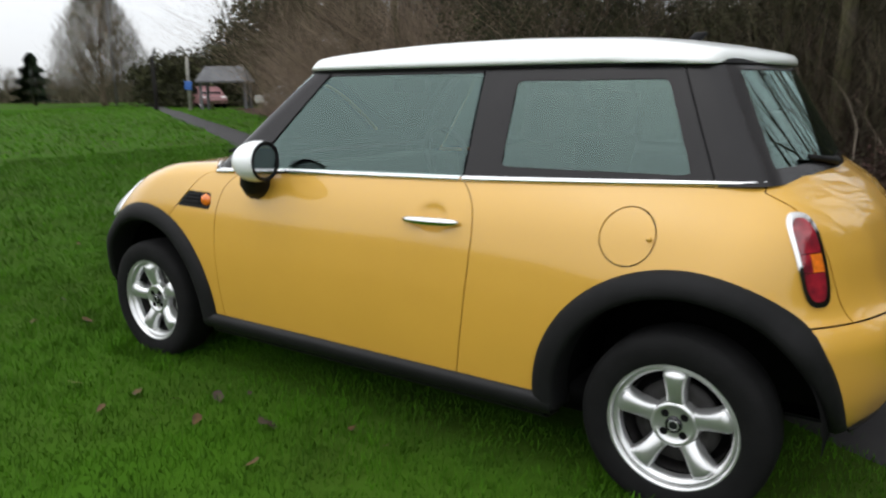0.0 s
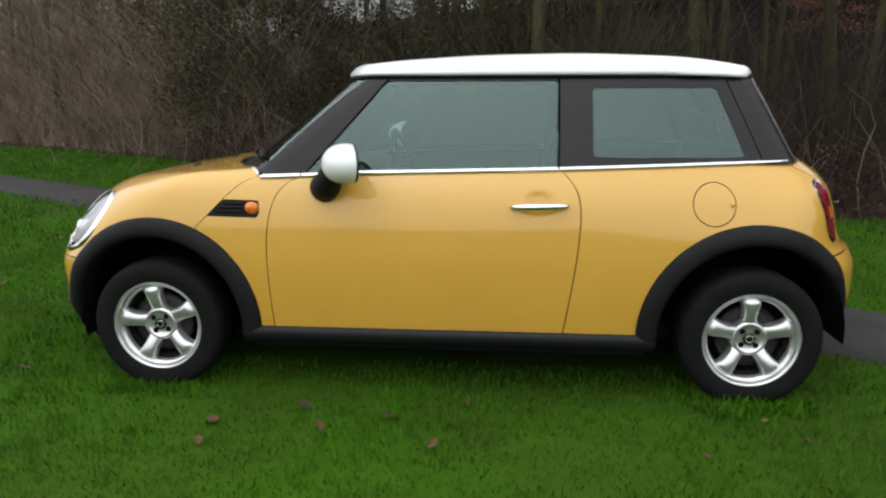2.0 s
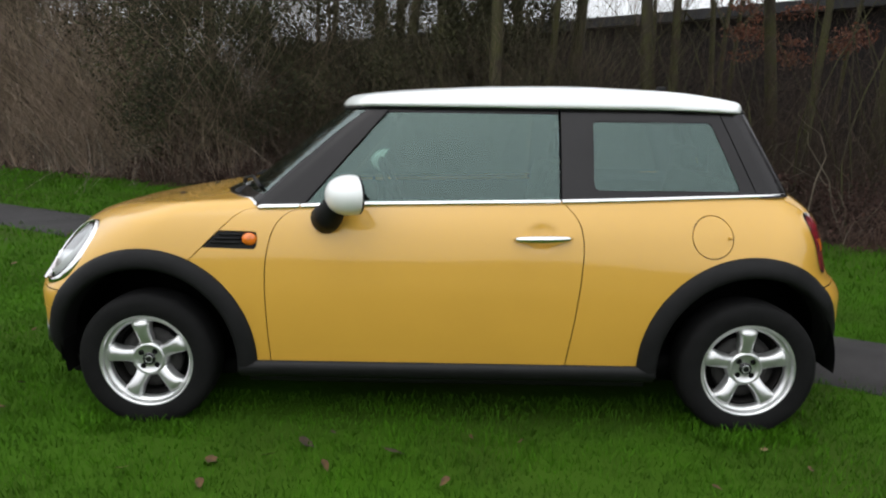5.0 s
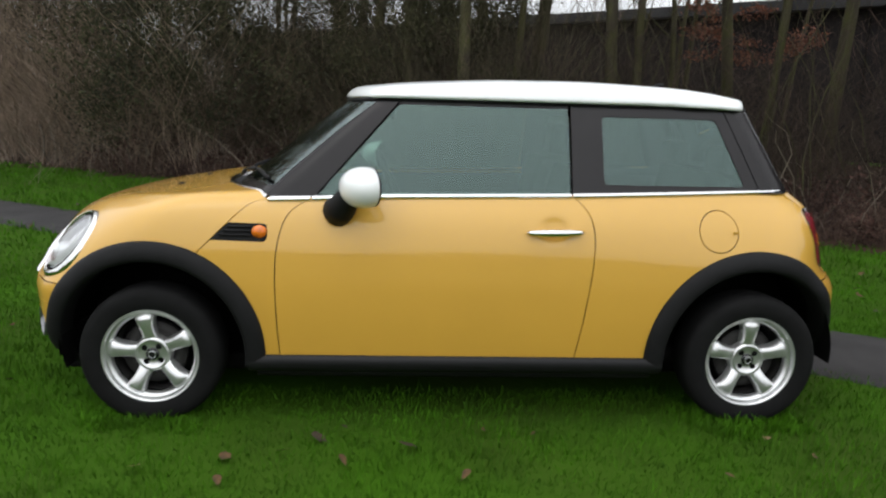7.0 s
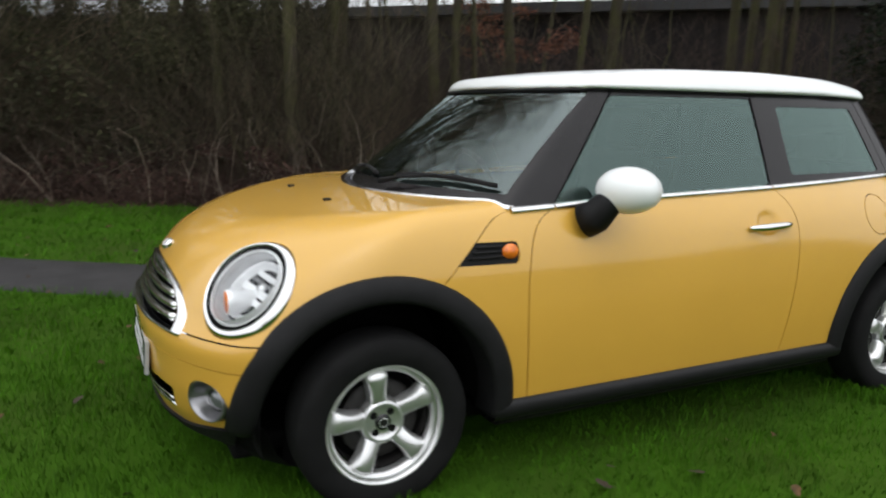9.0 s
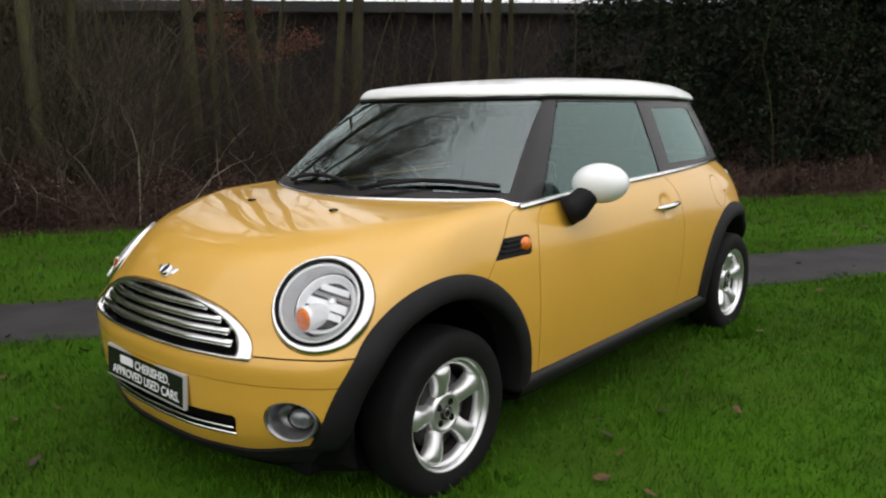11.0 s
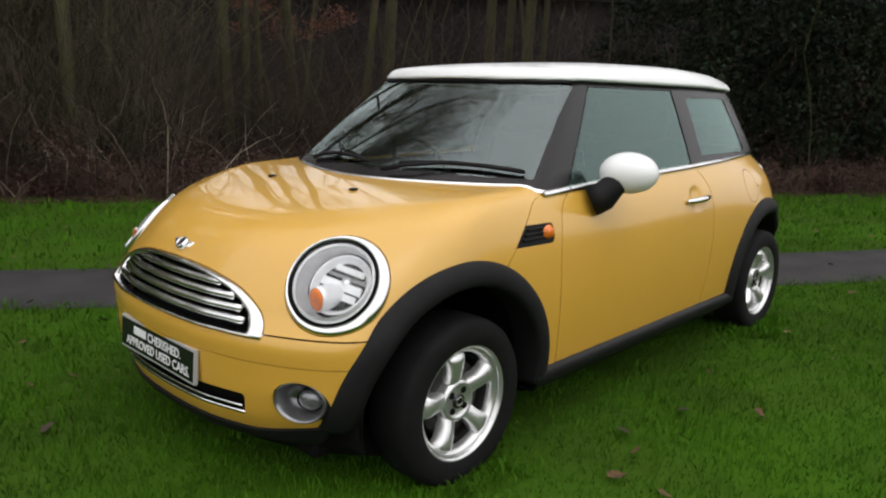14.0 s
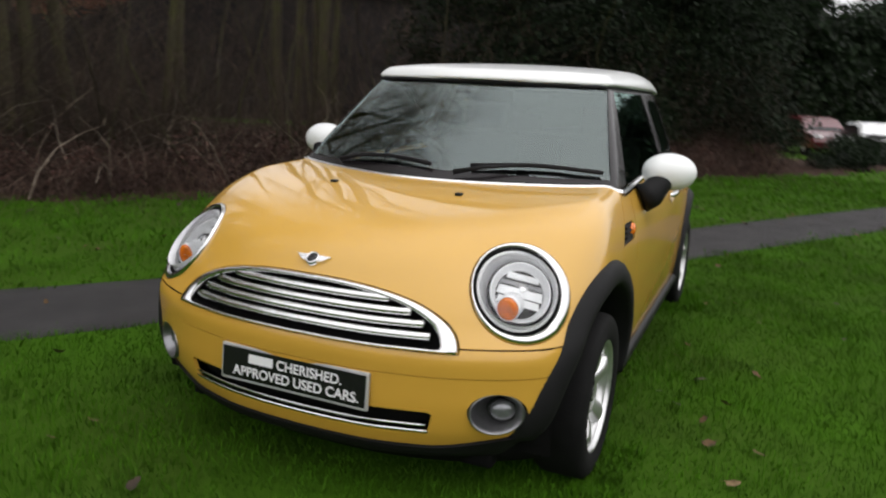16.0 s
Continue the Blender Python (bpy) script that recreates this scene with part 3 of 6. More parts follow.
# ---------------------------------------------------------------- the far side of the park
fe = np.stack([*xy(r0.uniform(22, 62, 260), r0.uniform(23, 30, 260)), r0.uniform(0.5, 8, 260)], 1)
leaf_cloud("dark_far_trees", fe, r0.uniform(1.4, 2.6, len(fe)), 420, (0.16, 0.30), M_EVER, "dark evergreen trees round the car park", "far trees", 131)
hx = r0.uniform(14.5, 22, 70)
hy = -2.0 - 0.10 * (hx - 14) - r0.uniform(0, 1.0, 70) - 0.12 * (hx - 14)
leaf_cloud("low_hedge", np.stack([hx, hy, ground_z(hx, hy) + r0.uniform(0.05, 0.55, 70)], 1), r0.uniform(0.3, 0.5, 70), 260, (0.03, 0.06), M_EVER, "low clipped dark green hedge before the car park", "hedge", 133)


def parked_car(name, m, paint, label):
    """A far parked hatchback: shaped body, glass band, wheels and lamps."""
    thing = empty(name, label, "car", at=m)
    side = [(-1.95, 0.32), (-2.0, 0.55), (-1.9, 0.75), (-1.0, 0.92), (-0.35, 1.36), (0.3, 1.45), (1.2, 1.40), (1.75, 1.0), (1.95, 0.92), (1.98, 0.5), (1.9, 0.30)]
    bm = bmesh.new()
    rings = []
    for w, k in ((-0.86, 0.94), (-0.80, 1.0), (0.80, 1.0), (0.86, 0.94)):
        rings.append([bm.verts.new((x * k, w * (1 - 0.22 * max(0, z - 0.9) / 0.55), 0.3 + (z - 0.3) * (k + 0.02))) for x, z in side])
    n = len(side)
    for a, b in zip(rings, rings[1:]):
        for i in range(n):
            bm.faces.new((a[i], a[(i + 1) % n], b[(i + 1) % n], b[i]))
    bm.faces.new(rings[0][::-1])
    bm.faces.new(rings[-1])
    bmesh.ops.recalc_face_normals(bm, faces=bm.faces)
    part("body", bm, paint, thing, smooth=False)
    for sd in (-1, 1):
        v = [(-0.75, sd * 0.845, 0.96), (-0.30, sd * 0.775, 1.30), (0.32, sd * 0.76, 1.37), (1.15, sd * 0.77, 1.32), (1.50, sd * 0.845, 0.98)]
        part("side_window", (v, [(0, 1, 2, 3, 4)]), M_GLOSS, thing, smooth=False)
    part("rear_screen", ([(1.72, -0.6, 1.06), (1.72, 0.6, 1.06), (1.31, 0.55, 1.37), (1.31, -0.55, 1.37)], [(0, 1, 2, 3)]), M_GLOSS, thing, smooth=False)
    part("front_screen", ([(-0.98, -0.65, 0.95), (-0.98, 0.65, 0.95), (-0.37, 0.6, 1.36), (-0.37, -0.6, 1.36)], [(0, 1, 2, 3)]), M_GLOSS, thing, smooth=False)
    for wx in (-1.25, 1.25):
        for sd in (-1, 1):
            wh = part("wheel", revolve([(0.19, -0.1), (0.30, -0.1), (0.31, 0), (0.30, 0.1), (0.19, 0.1)], 24, centre=(wx, sd * 0.76, 0.31)), M_TYRE, thing)
            part("rim", revolve([(0, -0.02 * sd), (0.14, 0.06 * sd), (0.20, 0.095 * sd)], 20, centre=(wx, sd * 0.76, 0.31)), M_ALLOY, wh)
    for sd in (-1, 1):
        part("tail_light", boxes((1.90, sd * 0.72 - 0.10, 0.72, 1.985, sd * 0.72 + 0.10, 0.92), bevel=0.02), M_RED, thing)
        part("head_light", boxes((-1.93, sd * 0.62 - 0.15, 0.66, -1.80, sd * 0.62 + 0.15, 0.80), bevel=0.03), M_REFL, thing)
    return thing


parked_car("parked_car", pose(29.5, -2.75, float(ground_z(29.5, -2.75)), 0, 0, 20), M_FARC, "dark red hatchback in the car park")
parked_car("parked_car", pose(25.6, -4.55, float(ground_z(25.6, -4.55)), 0, 0, 12), M_FARW, "white hatchback in the car park")
parked_car("parked_car", pose(-40.5, 31.0, float(ground_z(-40.5, 31.0)), 0, 0, 152), M_FADED, "faded red car beyond the shelter")
parked_car("parked_car", pose(-35.0, 33.0, float(ground_z(-35.0, 33.0)), 0, 0, 40), M_FARW, "pale car at the edge of the park")

# a round leafless tree, a small fir and a hedge at the end of the field
big = bare_tree("round_bare_tree", 8.5, 0.22, 91, M_TWIG, 26, 0.06, 1.0)
big.matrix_world = pose(-52.0, 30.4, float(ground_z(-52.0, 30.4)))
tagged(big, "wide round leafless tree standing on the grass", "tree")
n = 9000
tz = r0.uniform(0.4, 8.3, n)
rad_ = 4.0 * np.clip(1 - (tz / 9.0) ** 2, 0, 1) ** 0.8 * np.sqrt(r0.uniform(0.1, 1, n))
ta = r0.uniform(0, 2 * np.pi, n)
twigs("round_tree_twigs", np.stack([-52 + rad_ * np.cos(ta), 30.4 + rad_ * np.sin(ta), tz], 1), r0.uniform(0.6, 1.5, n) * (1.1 - tz / 14), (0.006, 0.018), M_OLIVE, "fine brown twigs of the round bare tree", "twigs", 141, lean=0.7, wander=0.3)
fir = empty("fir_tree", "small dark green fir tree at the field edge", "tree", at=pose(-60.5, 29.5, float(ground_z(-60.5, 29.5))))
part("trunk", tube([(0, 0, -0.1), (0, 0, 2.4), (0, 0, 4.1)], [0.16, 0.10, 0.02], 8), M_BARK, fir)
fz = r0.uniform(0.3, 4.2, 4200)
fr_ = (4.4 - fz) * 0.52 * (0.72 + 0.28 * np.sin(fz * 7)) * np.sqrt(r0.uniform(0.15, 1, 4200))
fa = r0.uniform(0, 2 * np.pi, 4200)
fp = np.stack([fr_ * np.cos(fa), fr_ * np.sin(fa), fz], 1)
fq = np.stack([fp, fp + np.stack([np.cos(fa) * 0.3, np.sin(fa) * 0.3, np.full(4200, -0.12)], 1), fp + np.stack([np.cos(fa + 1) * 0.12, np.sin(fa + 1) * 0.12, np.full(4200, 0.05)], 1)], 1)
needles = raw("needles", fq.reshape(-1, 3), np.arange(4200 * 3).reshape(-1, 3), M_EVER)
needles.parent = fir
ha = np.linspace(0, 1, 4200)
hxx = -95 + 62 * ha + r0.normal(0, 1.0, 4200)
hyy = 22 + 38 * ha + r0.normal(0, 1.0, 4200)
twigs("hedgerow", np.stack([hxx, hyy, ground_z(hxx, hyy)], 1), r0.uniform(1.2, 3.6, 4200), (0.03, 0.09), M_OLIVE, "brown winter hedgerow along the end of the field", "hedge", 143, lean=0.5, wander=0.3)

# lamp columns, a waymark post and a small shelter near the path's end
for x, y, h in ((-49.5, 29.8, 11.0),):
    col = empty("lamp_column", "tall thin grey lamp column in the park", "lamp post", at=pose(x, y, float(ground_z(x, y))))
    part("column", tube([(0, 0, -0.1), (0, 0, h * 0.3), (0, 0, h)], [0.09, 0.06, 0.045], 10), M_SLATE, col)
    part("lantern", boxes((-0.7, -0.1, h - 0.05, 0.05, 0.1, h + 0.07), bevel=0.03), M_SLATE, col)
post = empty("dark_post", "dark bent post beside the footpath", "post", at=pose(-38.5, 25.4, float(ground_z(-38.5, 25.4))))
part("shaft", tube([(0, 0, -0.1), (0.05, 0, 1.6), (0.0, 0, 3.0), (0.25, 0.1, 3.7)], [0.13, 0.11, 0.10, 0.05], 8), M_CLAD, post)
way = empty("waymark_post", "pale post carrying a small blue sign", "sign post", at=pose(-35.2, 25.4, float(ground_z(-35.2, 25.4)), 0, 0, 35))
part("shaft", tube([(0, 0, -0.1), (0, 0, 2.9), (0, 0, 3.1)], [0.11, 0.09, 0.03], 8), M_POST, way)
part("sign", boxes((-0.22, -0.13, 1.20, 0.22, -0.09, 1.70), bevel=0.01), M_BLUE, way)
shed = empty("shelter", "small open timber shelter with a grey pitched roof", "shelter", at=pose(-33.4, 26.6, float(ground_z(-33.4, 26.6)), 0, 0, 38))
for sx in (-1.25, 1.25):
    for sy in (-0.8, 0.8):
        part("upright", boxes((sx - 0.08, sy - 0.08, -0.1, sx + 0.08, sy + 0.08, 1.75)), M_SLATE, shed, smooth=False)
part("roof", ([(-1.5, -1.1, 1.65), (1.5, -1.1, 1.65), (1.5, 1.1, 1.65), (-1.5, 1.1, 1.65), (-1.1, 0, 2.5), (1.1, 0, 2.5), (-1.5, -1.1, 1.55), (1.5, -1.1, 1.55), (1.5, 1.1, 1.55), (-1.5, 1.1, 1.55)], [(0, 1, 5, 4), (1, 2, 5), (2, 3, 4, 5), (3, 0, 4), (0, 6, 7, 1), (1, 7, 8, 2), (2, 8, 9, 3), (3, 9, 6, 0), (9, 8, 7, 6)]), M_SLATE, shed, smooth=False)
part("bench", boxes((-1.1, 0.3, 0.40, 1.1, 0.7, 0.46), (-1.0, 0.35, 0, -0.9, 0.65, 0.4), (0.9, 0.35, 0, 1.0, 0.65, 0.4)), M_BARK, shed, smooth=False)

# unseen winter hedge and trees, added to close the open side and roughen reflections
rr_ = np.radians(r0.uniform(170, 352, 9000))
rd = r0.uniform(58, 72, 9000)
hx2, hy2 = rd * np.cos(rr_), rd * np.sin(rr_)
twigs("unseen_hedge", np.stack([hx2, hy2, ground_z(hx2, hy2)], 1), r0.uniform(1.6, 4.5, 9000) * (1.0 + 0.6 * np.clip(np.sin(7 * rr_) + np.sin(17 * rr_ + 1), 0, 2)), (0.05, 0.16), M_TWIG, "unseen winter hedge and trees added to close the open park", "hedge", 147, lean=0.4, wander=0.25)


# dark evergreens and ivy-hung trees behind the shelter, where the path leads away
fa = r0.uniform(0, 1, 520)
ff = np.stack([-45.5 + 12 * fa + r0.uniform(-1, 1, 520), 28.5 + 10.5 * fa + r0.uniform(0, 5, 520), r0.uniform(0, 1, 520) * (3.2 + 13 * np.clip(fa * 1.7 - 0.5, 0, 1))], 1)
leaf_cloud("trees_by_the_shelter", ff, r0.uniform(0.8, 1.7, 520), 150, (0.10, 0.22), M_IVY, "tall dark ivy-hung trees behind the shelter", "far trees", 151)
fb = r0.uniform(-13, 0, 260)
fv = wood_v(fb - 18) + r0.uniform(4, 9, 260)
fx_, fy_ = xy(fb - 18, fv)
leaf_cloud("ivy_along_the_wood", np.stack([fx_, fy_, r0.uniform(0.5, 7.5, 260)], 1), r0.uniform(0.5, 1.1, 260), 150, (0.05, 0.11), M_IVY, "dark ivy-covered growth along the edge of the wood", "ivy", 153)

# ---------------------------------------------------------------- fallen leaves and scraps in the grass
def fallen_leaf(x, y, size, material, label, turn, r):
    """A curled, lobed leaf lying among the blades."""
    v, f = [(0, 0, 0.012)], []
    n = 11
    curl, lobes = r.uniform(0.3, 0.9), r.choice((3, 5))
    for k in range(n):
        a = 2 * math.pi * k / n
        rad = 0.62 + 0.30 * abs(math.cos(a * lobes / 2)) + (0.12 if k == 0 else 0)
        px, py = rad * math.cos(a), 0.66 * rad * math.sin(a)
        v.append((px, py, curl * (0.35 * px * px + 0.5 * py * py) * 0.6))
    for k in range(n):
        f.append((0, 1 + k, 1 + (k + 1) % n))
    v += [(1.0, 0, 0.1), (1.35, 0.05, 0.16), (1.33, 0.09, 0.16), (1.0, 0.05, 0.1)]
    f.append((n + 1, n + 2, n + 3, n + 4))
    ob = part("fallen_leaf", ([(a * size, b * size, c * size) for a, b, c in v], f), material, smooth=False)
    ob.matrix_world = pose(x, y, float(ground_z(x, y)) + r.uniform(0.018, 0.036), r.uniform(-30, 30), r.uniform(-30, 30), turn)
    return tagged(ob, label, "leaf", "fallen leaves on the grass")


rl = random.Random(21)
kinds = [(M_LEAFB, "curled reddish-brown fallen leaf on the grass"), (M_LEAFP, "pale yellowish fallen leaf on the grass"), (M_LEAFD, "dark wet fallen leaf in the grass")]
for x, y, k, sz in ((-1.157, -1.26, 1, 0.05), (-0.436, -1.195, 0, 0.045), (-0.203, -1.078, 2, 0.05), (-0.663, -1.125, 0, 0.045), (-0.182, -1.055, 2, 0.05), (0.95, -1.30, 0, 0.035), (-1.75, -1.05, 2, 0.05), (-0.85, -1.33, 0, 0.04), (1.35, -1.15, 0, 0.035), (1.25, -0.98, 1, 0.03)):
    fallen_leaf(x, y, sz * 0.7, *kinds[k], rl.uniform(0, 360), rl)
count = 0
while count < 250:
    x, y = rl.uniform(-4.5, 6), rl.uniform(-2.6, 5.5)
    u, v = uv(x, y)
    if v < float(wood_v(u)) and not (abs(x) < 1.9 and abs(y) < 0.86) and math.hypot(x + 2.0, y + 3.6) > 1.2:
        k = rl.choices((0, 1, 2), (6, 0.4, 5))[0]
        fallen_leaf(x, y, rl.uniform(0.016, 0.040), *kinds[k], rl.uniform(0, 360), rl)
        count += 1
for i in range(14):
    u = rl.uniform(-5, 12)
    x, y = xy(u, float(wood_v(u)) + rl.uniform(0.3, 1.8))
    scrap = fallen_leaf(x, y, rl.uniform(0.04, 0.08), M_SCRAP, "pale scrap of litter under the brambles", rl.uniform(0, 360), rl)
    scrap.name = "litter_scrap"
    tagged(scrap, "pale scrap of litter under the brambles", "litter", "litter under the brambles")
    scrap.matrix_world = Matrix.Translation((0, 0, 0.02)) @ scrap.matrix_world

# ---------------------------------------------------------------- the yellow car
# nose towards -x, near side -y; s is the distance from the car's middle plane


def smax(a, b, k):
    h = np.maximum(k - np.abs(a - b), 0) / k
    return np.maximum(a, b) + h * h * k * 0.25


side_y = smooth_table([(0.10, 0.75), (0.22, 0.777), (0.30, 0.797), (0.45, 0.812), (0.60, 0.816), (0.75, 0.805), (0.85, 0.781), (0.92, 0.747), (0.98, 0.705), (1.05, 0.655), (1.2, 0.55)], 0.03, 0, 1.3)
waist = smooth_table([(-2.1, 0.14), (-1.8, 0.085), (-1.6, 0.04), (-1.35, 0.006), (-1.2, 0.0), (1.2, 0.0), (1.4, 0.012), (1.6, 0.05), (1.8, 0.10), (2.1, 0.2)], 0.08, -2.2, 2.2)
top_z = smooth_table([(-2.1, 0.75), (-1.9, 0.80), (-1.7, 0.850), (-1.5, 0.897), (-1.245, 0.936), (-1.02, 0.958), (-0.9, 0.964), (-0.8, 0.970), (-0.7, 0.990), (-0.5, 1.08), (0.5, 1.13), (1.25, 1.15), (1.42, 1.11), (1.56, 1.02), (1.8, 0.93), (2.1, 0.8)], 0.05, -2.2, 2.2)
nose_plan = smooth_table([(0, 0), (0.13, 0.003), (0.26, 0.014), (0.425, 0.052), (0.5, 0.078), (0.608, 0.128), (0.707, 0.194), (0.765, 0.246), (0.80, 0.295), (0.84, 0.40), (0.95, 0.8)], 0.03, 0, 1)
nose_lean = smooth_table([(0.05, 0.16), (0.18, 0.085), (0.24, 0.052), (0.31, 0.024), (0.40, 0.012), (0.47, 0.009), (0.545, 0.002), (0.572, 0.012), (0.60, 0.030), (0.66, 0.055), (0.72, 0.090), (0.77, 0.125), (0.82, 0.165), (0.88, 0.225), (0.95, 0.34), (1.1, 0.7)], 0.012, 0, 1.2)
tail_plan = smooth_table([(0, 0), (0.2, 0.01), (0.4, 0.045), (0.55, 0.103), (0.66, 0.172), (0.74, 0.247), (0.80, 0.35), (0.86, 0.5), (0.95, 0.8)], 0.03, 0, 1)
tail_lean = smooth_table([(0.05, 0.26), (0.2, 0.15), (0.28, 0.075), (0.33, 0.036), (0.40, 0.008), (0.46, 0.0), (0.57, 0.0), (0.615, 0.022), (0.65, 0.062), (0.70, 0.082), (0.80, 0.105), (0.88, 0.135), (0.94, 0.185), (0.99, 0.26), (1.1, 0.45)], 0.012, 0, 1.2)
belt_z = smooth_table([(-1.2, 0.930), (-0.8, 0.9365), (-0.6, 0.944), (-0.35, 0.956), (0.46, 0.975), (1.38, 1.006), (1.7, 1.015)], 0.08, -1.5, 2)


def cowl_x(s):
    return -1.055 + 0.52 * s * s


def tail_top_x(s):
    return 1.545 - 0.33 * s * s


def drawn_in(x):
    """How far the upper body draws in towards the tail, seen from above."""
    return 0.07 * np.clip(x - 0.45, 0, 2) ** 2


def body_f(p):
    x, s, z = p[:, 0], np.abs(p[:, 1]), p[:, 2]
    a = s - (side_y(z) - waist(x) - drawn_in(x) * np.clip((z - 0.70) / 0.28, 0, 1))
    b = (z - (top_z(x) - 0.012 * s * s)) * 0.95
    lean = nose_lean(z) * (1 + np.where(z > 0.57, 0.48 * (s / 0.62) ** 2 * np.clip((z - 0.57) / 0.06, 0, 1), 0))
    lean = lean + 0.09 * np.clip((0.42 - z) / 0.2, 0, 1) ** 2 * np.clip(s / 0.7, 0, 1) ** 3
    c = (-1.885 + nose_plan(s) + lean - x) * 0.72
    d = (x - (1.815 - tail_plan(s) - tail_lean(z))) * 0.75
    f = smax(a, b, 0.055)
    f = smax(f, c, 0.07)
    f = smax(f, d, 0.06)
    return smax(f, 0.215 - z, 0.03)


roof_z = smooth_table([(-0.8, 1.345), (-0.53, 1.385), (-0.42, 1.402), (-0.25, 1.423), (0.15, 1.446), (0.57, 1.451), (1.0, 1.434), (1.22, 1.400), (1.36, 1.366), (1.6, 1.31)], 0.08, -1, 1.8)


def glass_y(z):
    return 0.707 - 0.375 * (z - 0.97) - 0.10 * (z - 0.97) ** 2


def house_f(p):
    """The glasshouse over the belt."""
    x, s, z = p[:, 0], np.abs(p[:, 1]), p[:, 2]
    a = (s - glass_y(z) + drawn_in(x)) * 0.93
    c = (-1.0 + 0.40 * s * s + 1.24 * (z - 0.95) + 0.12 * (z - 0.95) ** 2 - x) * 0.66
    d = (x - (1.525 - 0.29 * s * s - 0.60 * (z - 1.0))) * 0.85
    f = smax(smax(a, c, 0.05), d, 0.07)
    return smax(smax(f, z - 1.352, 0.02), 0.80 - z, 0.02)


def roof_f(p):
    x, s, z = p[:, 0], np.abs(p[:, 1]), p[:, 2]
    top = (z - (roof_z(x) - 0.055 * s * s - 0.55 * s ** 7)) * 0.97
    a = s - (0.582 - 0.30 * (z - 1.345) - drawn_in(x))
    c = (-0.515 + 0.46 * s * s + 0.5 * (z - 1.35) - x) * 0.85
    d = x - (1.345 - 0.45 * s * s)
    f = smax(smax(smax(top, a, 0.06), c, 0.035), d, 0.03)
    return smax(f, 1.343 - 0.012 * np.clip((x - 0.9) / 0.4, 0, 1) - z, 0.012)


def shell(f, core, outer, res):
    """A closed grid of quads on f = 0, found along rays from an inner box to an outer one."""
    verts, faces, seen_at = [], [], {}
    nx, ny, nz = res
    grids = []
    for axis, sign in ((0, -1), (0, 1), (1, -1), (1, 1), (2, -1), (2, 1)):
        a, b = [i for i in range(3) if i != axis]
        na, nb = res[a], res[b]
        A, B = np.meshgrid(np.linspace(0, 1, na + 1), np.linspace(0, 1, nb + 1), indexing="ij")
        t = np.empty((na + 1, nb + 1, 3))
        t[..., a], t[..., b], t[..., axis] = A, B, (0 if sign < 0 else 1)
        grids.append((axis, sign, a, b, na, nb, t))
    pts = np.concatenate([g[6].reshape(-1, 3) for g in grids])
    keys, inv = np.unique(np.round(pts, 6), axis=0, return_inverse=True)
    inv = inv.ravel()
    lo = np.array(core[0]) + keys * (np.array(core[1]) - np.array(core[0]))
    hi = np.array(outer[0]) + keys * (np.array(outer[1]) - np.array(outer[0]))
    t0, t1 = np.zeros(len(keys)), np.ones(len(keys))
    for _ in range(26):
        tm = (t0 + t1) / 2
        inside = f(lo + (hi - lo) * tm[:, None]) < 0
        t0, t1 = np.where(inside, tm, t0), np.where(inside, t1, tm)
    V = lo + (hi - lo) * t0[:, None]
    off = 0
    quads = []
    for axis, sign, a, b, na, nb, t in grids:
        i, j = np.meshgrid(np.arange(na), np.arange(nb), indexing="ij")
        q = off + (i * (nb + 1) + j).ravel()
        quad = np.stack([q, q + nb + 1, q + nb + 2, q + 1], 1)
        if (sign > 0) == (axis == 1):
            quad = quad[:, ::-1]
        quads.append(inv[quad])
        off += (na + 1) * (nb + 1)
    return V, [tuple(int(i) for i in q) for q in np.concatenate(quads)]


def clip(mesh, field, below=0.0):
    """The part of a mesh where field < below, cut clean along the curve."""
    V, F = mesh
    if not len(F):
        return mesh
    val = field(V) - below
    neg = val < 0
    extra, made, out = [], {}, []
    n = len(V)
    for q in F:
        c = sum(bool(neg[i]) for i in q)
        if c == len(q):
            out.append(q)
        elif c:
            poly = []
            for k, i in enumerate(q):
                j = q[(k + 1) % len(q)]
                if neg[i]:
                    poly.append(i)
                if neg[i] != neg[j]:
                    key = (min(i, j), max(i, j))
                    if key not in made:
                        lo, hi = key
                        t = val[lo] / (val[lo] - val[hi])
                        extra.append(V[lo] + (V[hi] - V[lo]) * t)
                        made[key] = n + len(extra) - 1
                    poly.append(made[key])
            if len(poly) > 2:
                out.append(tuple(poly))
    W = np.concatenate([V, np.array(extra)]) if extra else V
    used = sorted({i for q in out for i in q})
    remap = {i: k for k, i in enumerate(used)}
    return W[used] if used else W[:0], [tuple(remap[i] for i in q) for q in out]


def split(mesh, field, gap=0.0045):
    """The two sides of a curve, with a joint between them."""
    return clip(mesh, field, -gap / 2), clip(mesh, lambda p: -field(p), -gap / 2)


def vertex_normals(mesh):
    V, F = mesh
    N = np.zeros_like(V)
    for q in F:
        a, b, c = V[q[0]], V[q[1]], V[q[2]]
        m = np.cross(b - a, c - a)
        if len(q) > 3:
            m = m + np.cross(c - a, V[q[3]] - a)
        for i in q:
            N[i] += m
    return N / np.maximum(np.linalg.norm(N, axis=1), 1e-12)[:, None]


def raised(mesh, by):
    return mesh[0] + vertex_normals(mesh) * by, mesh[1]


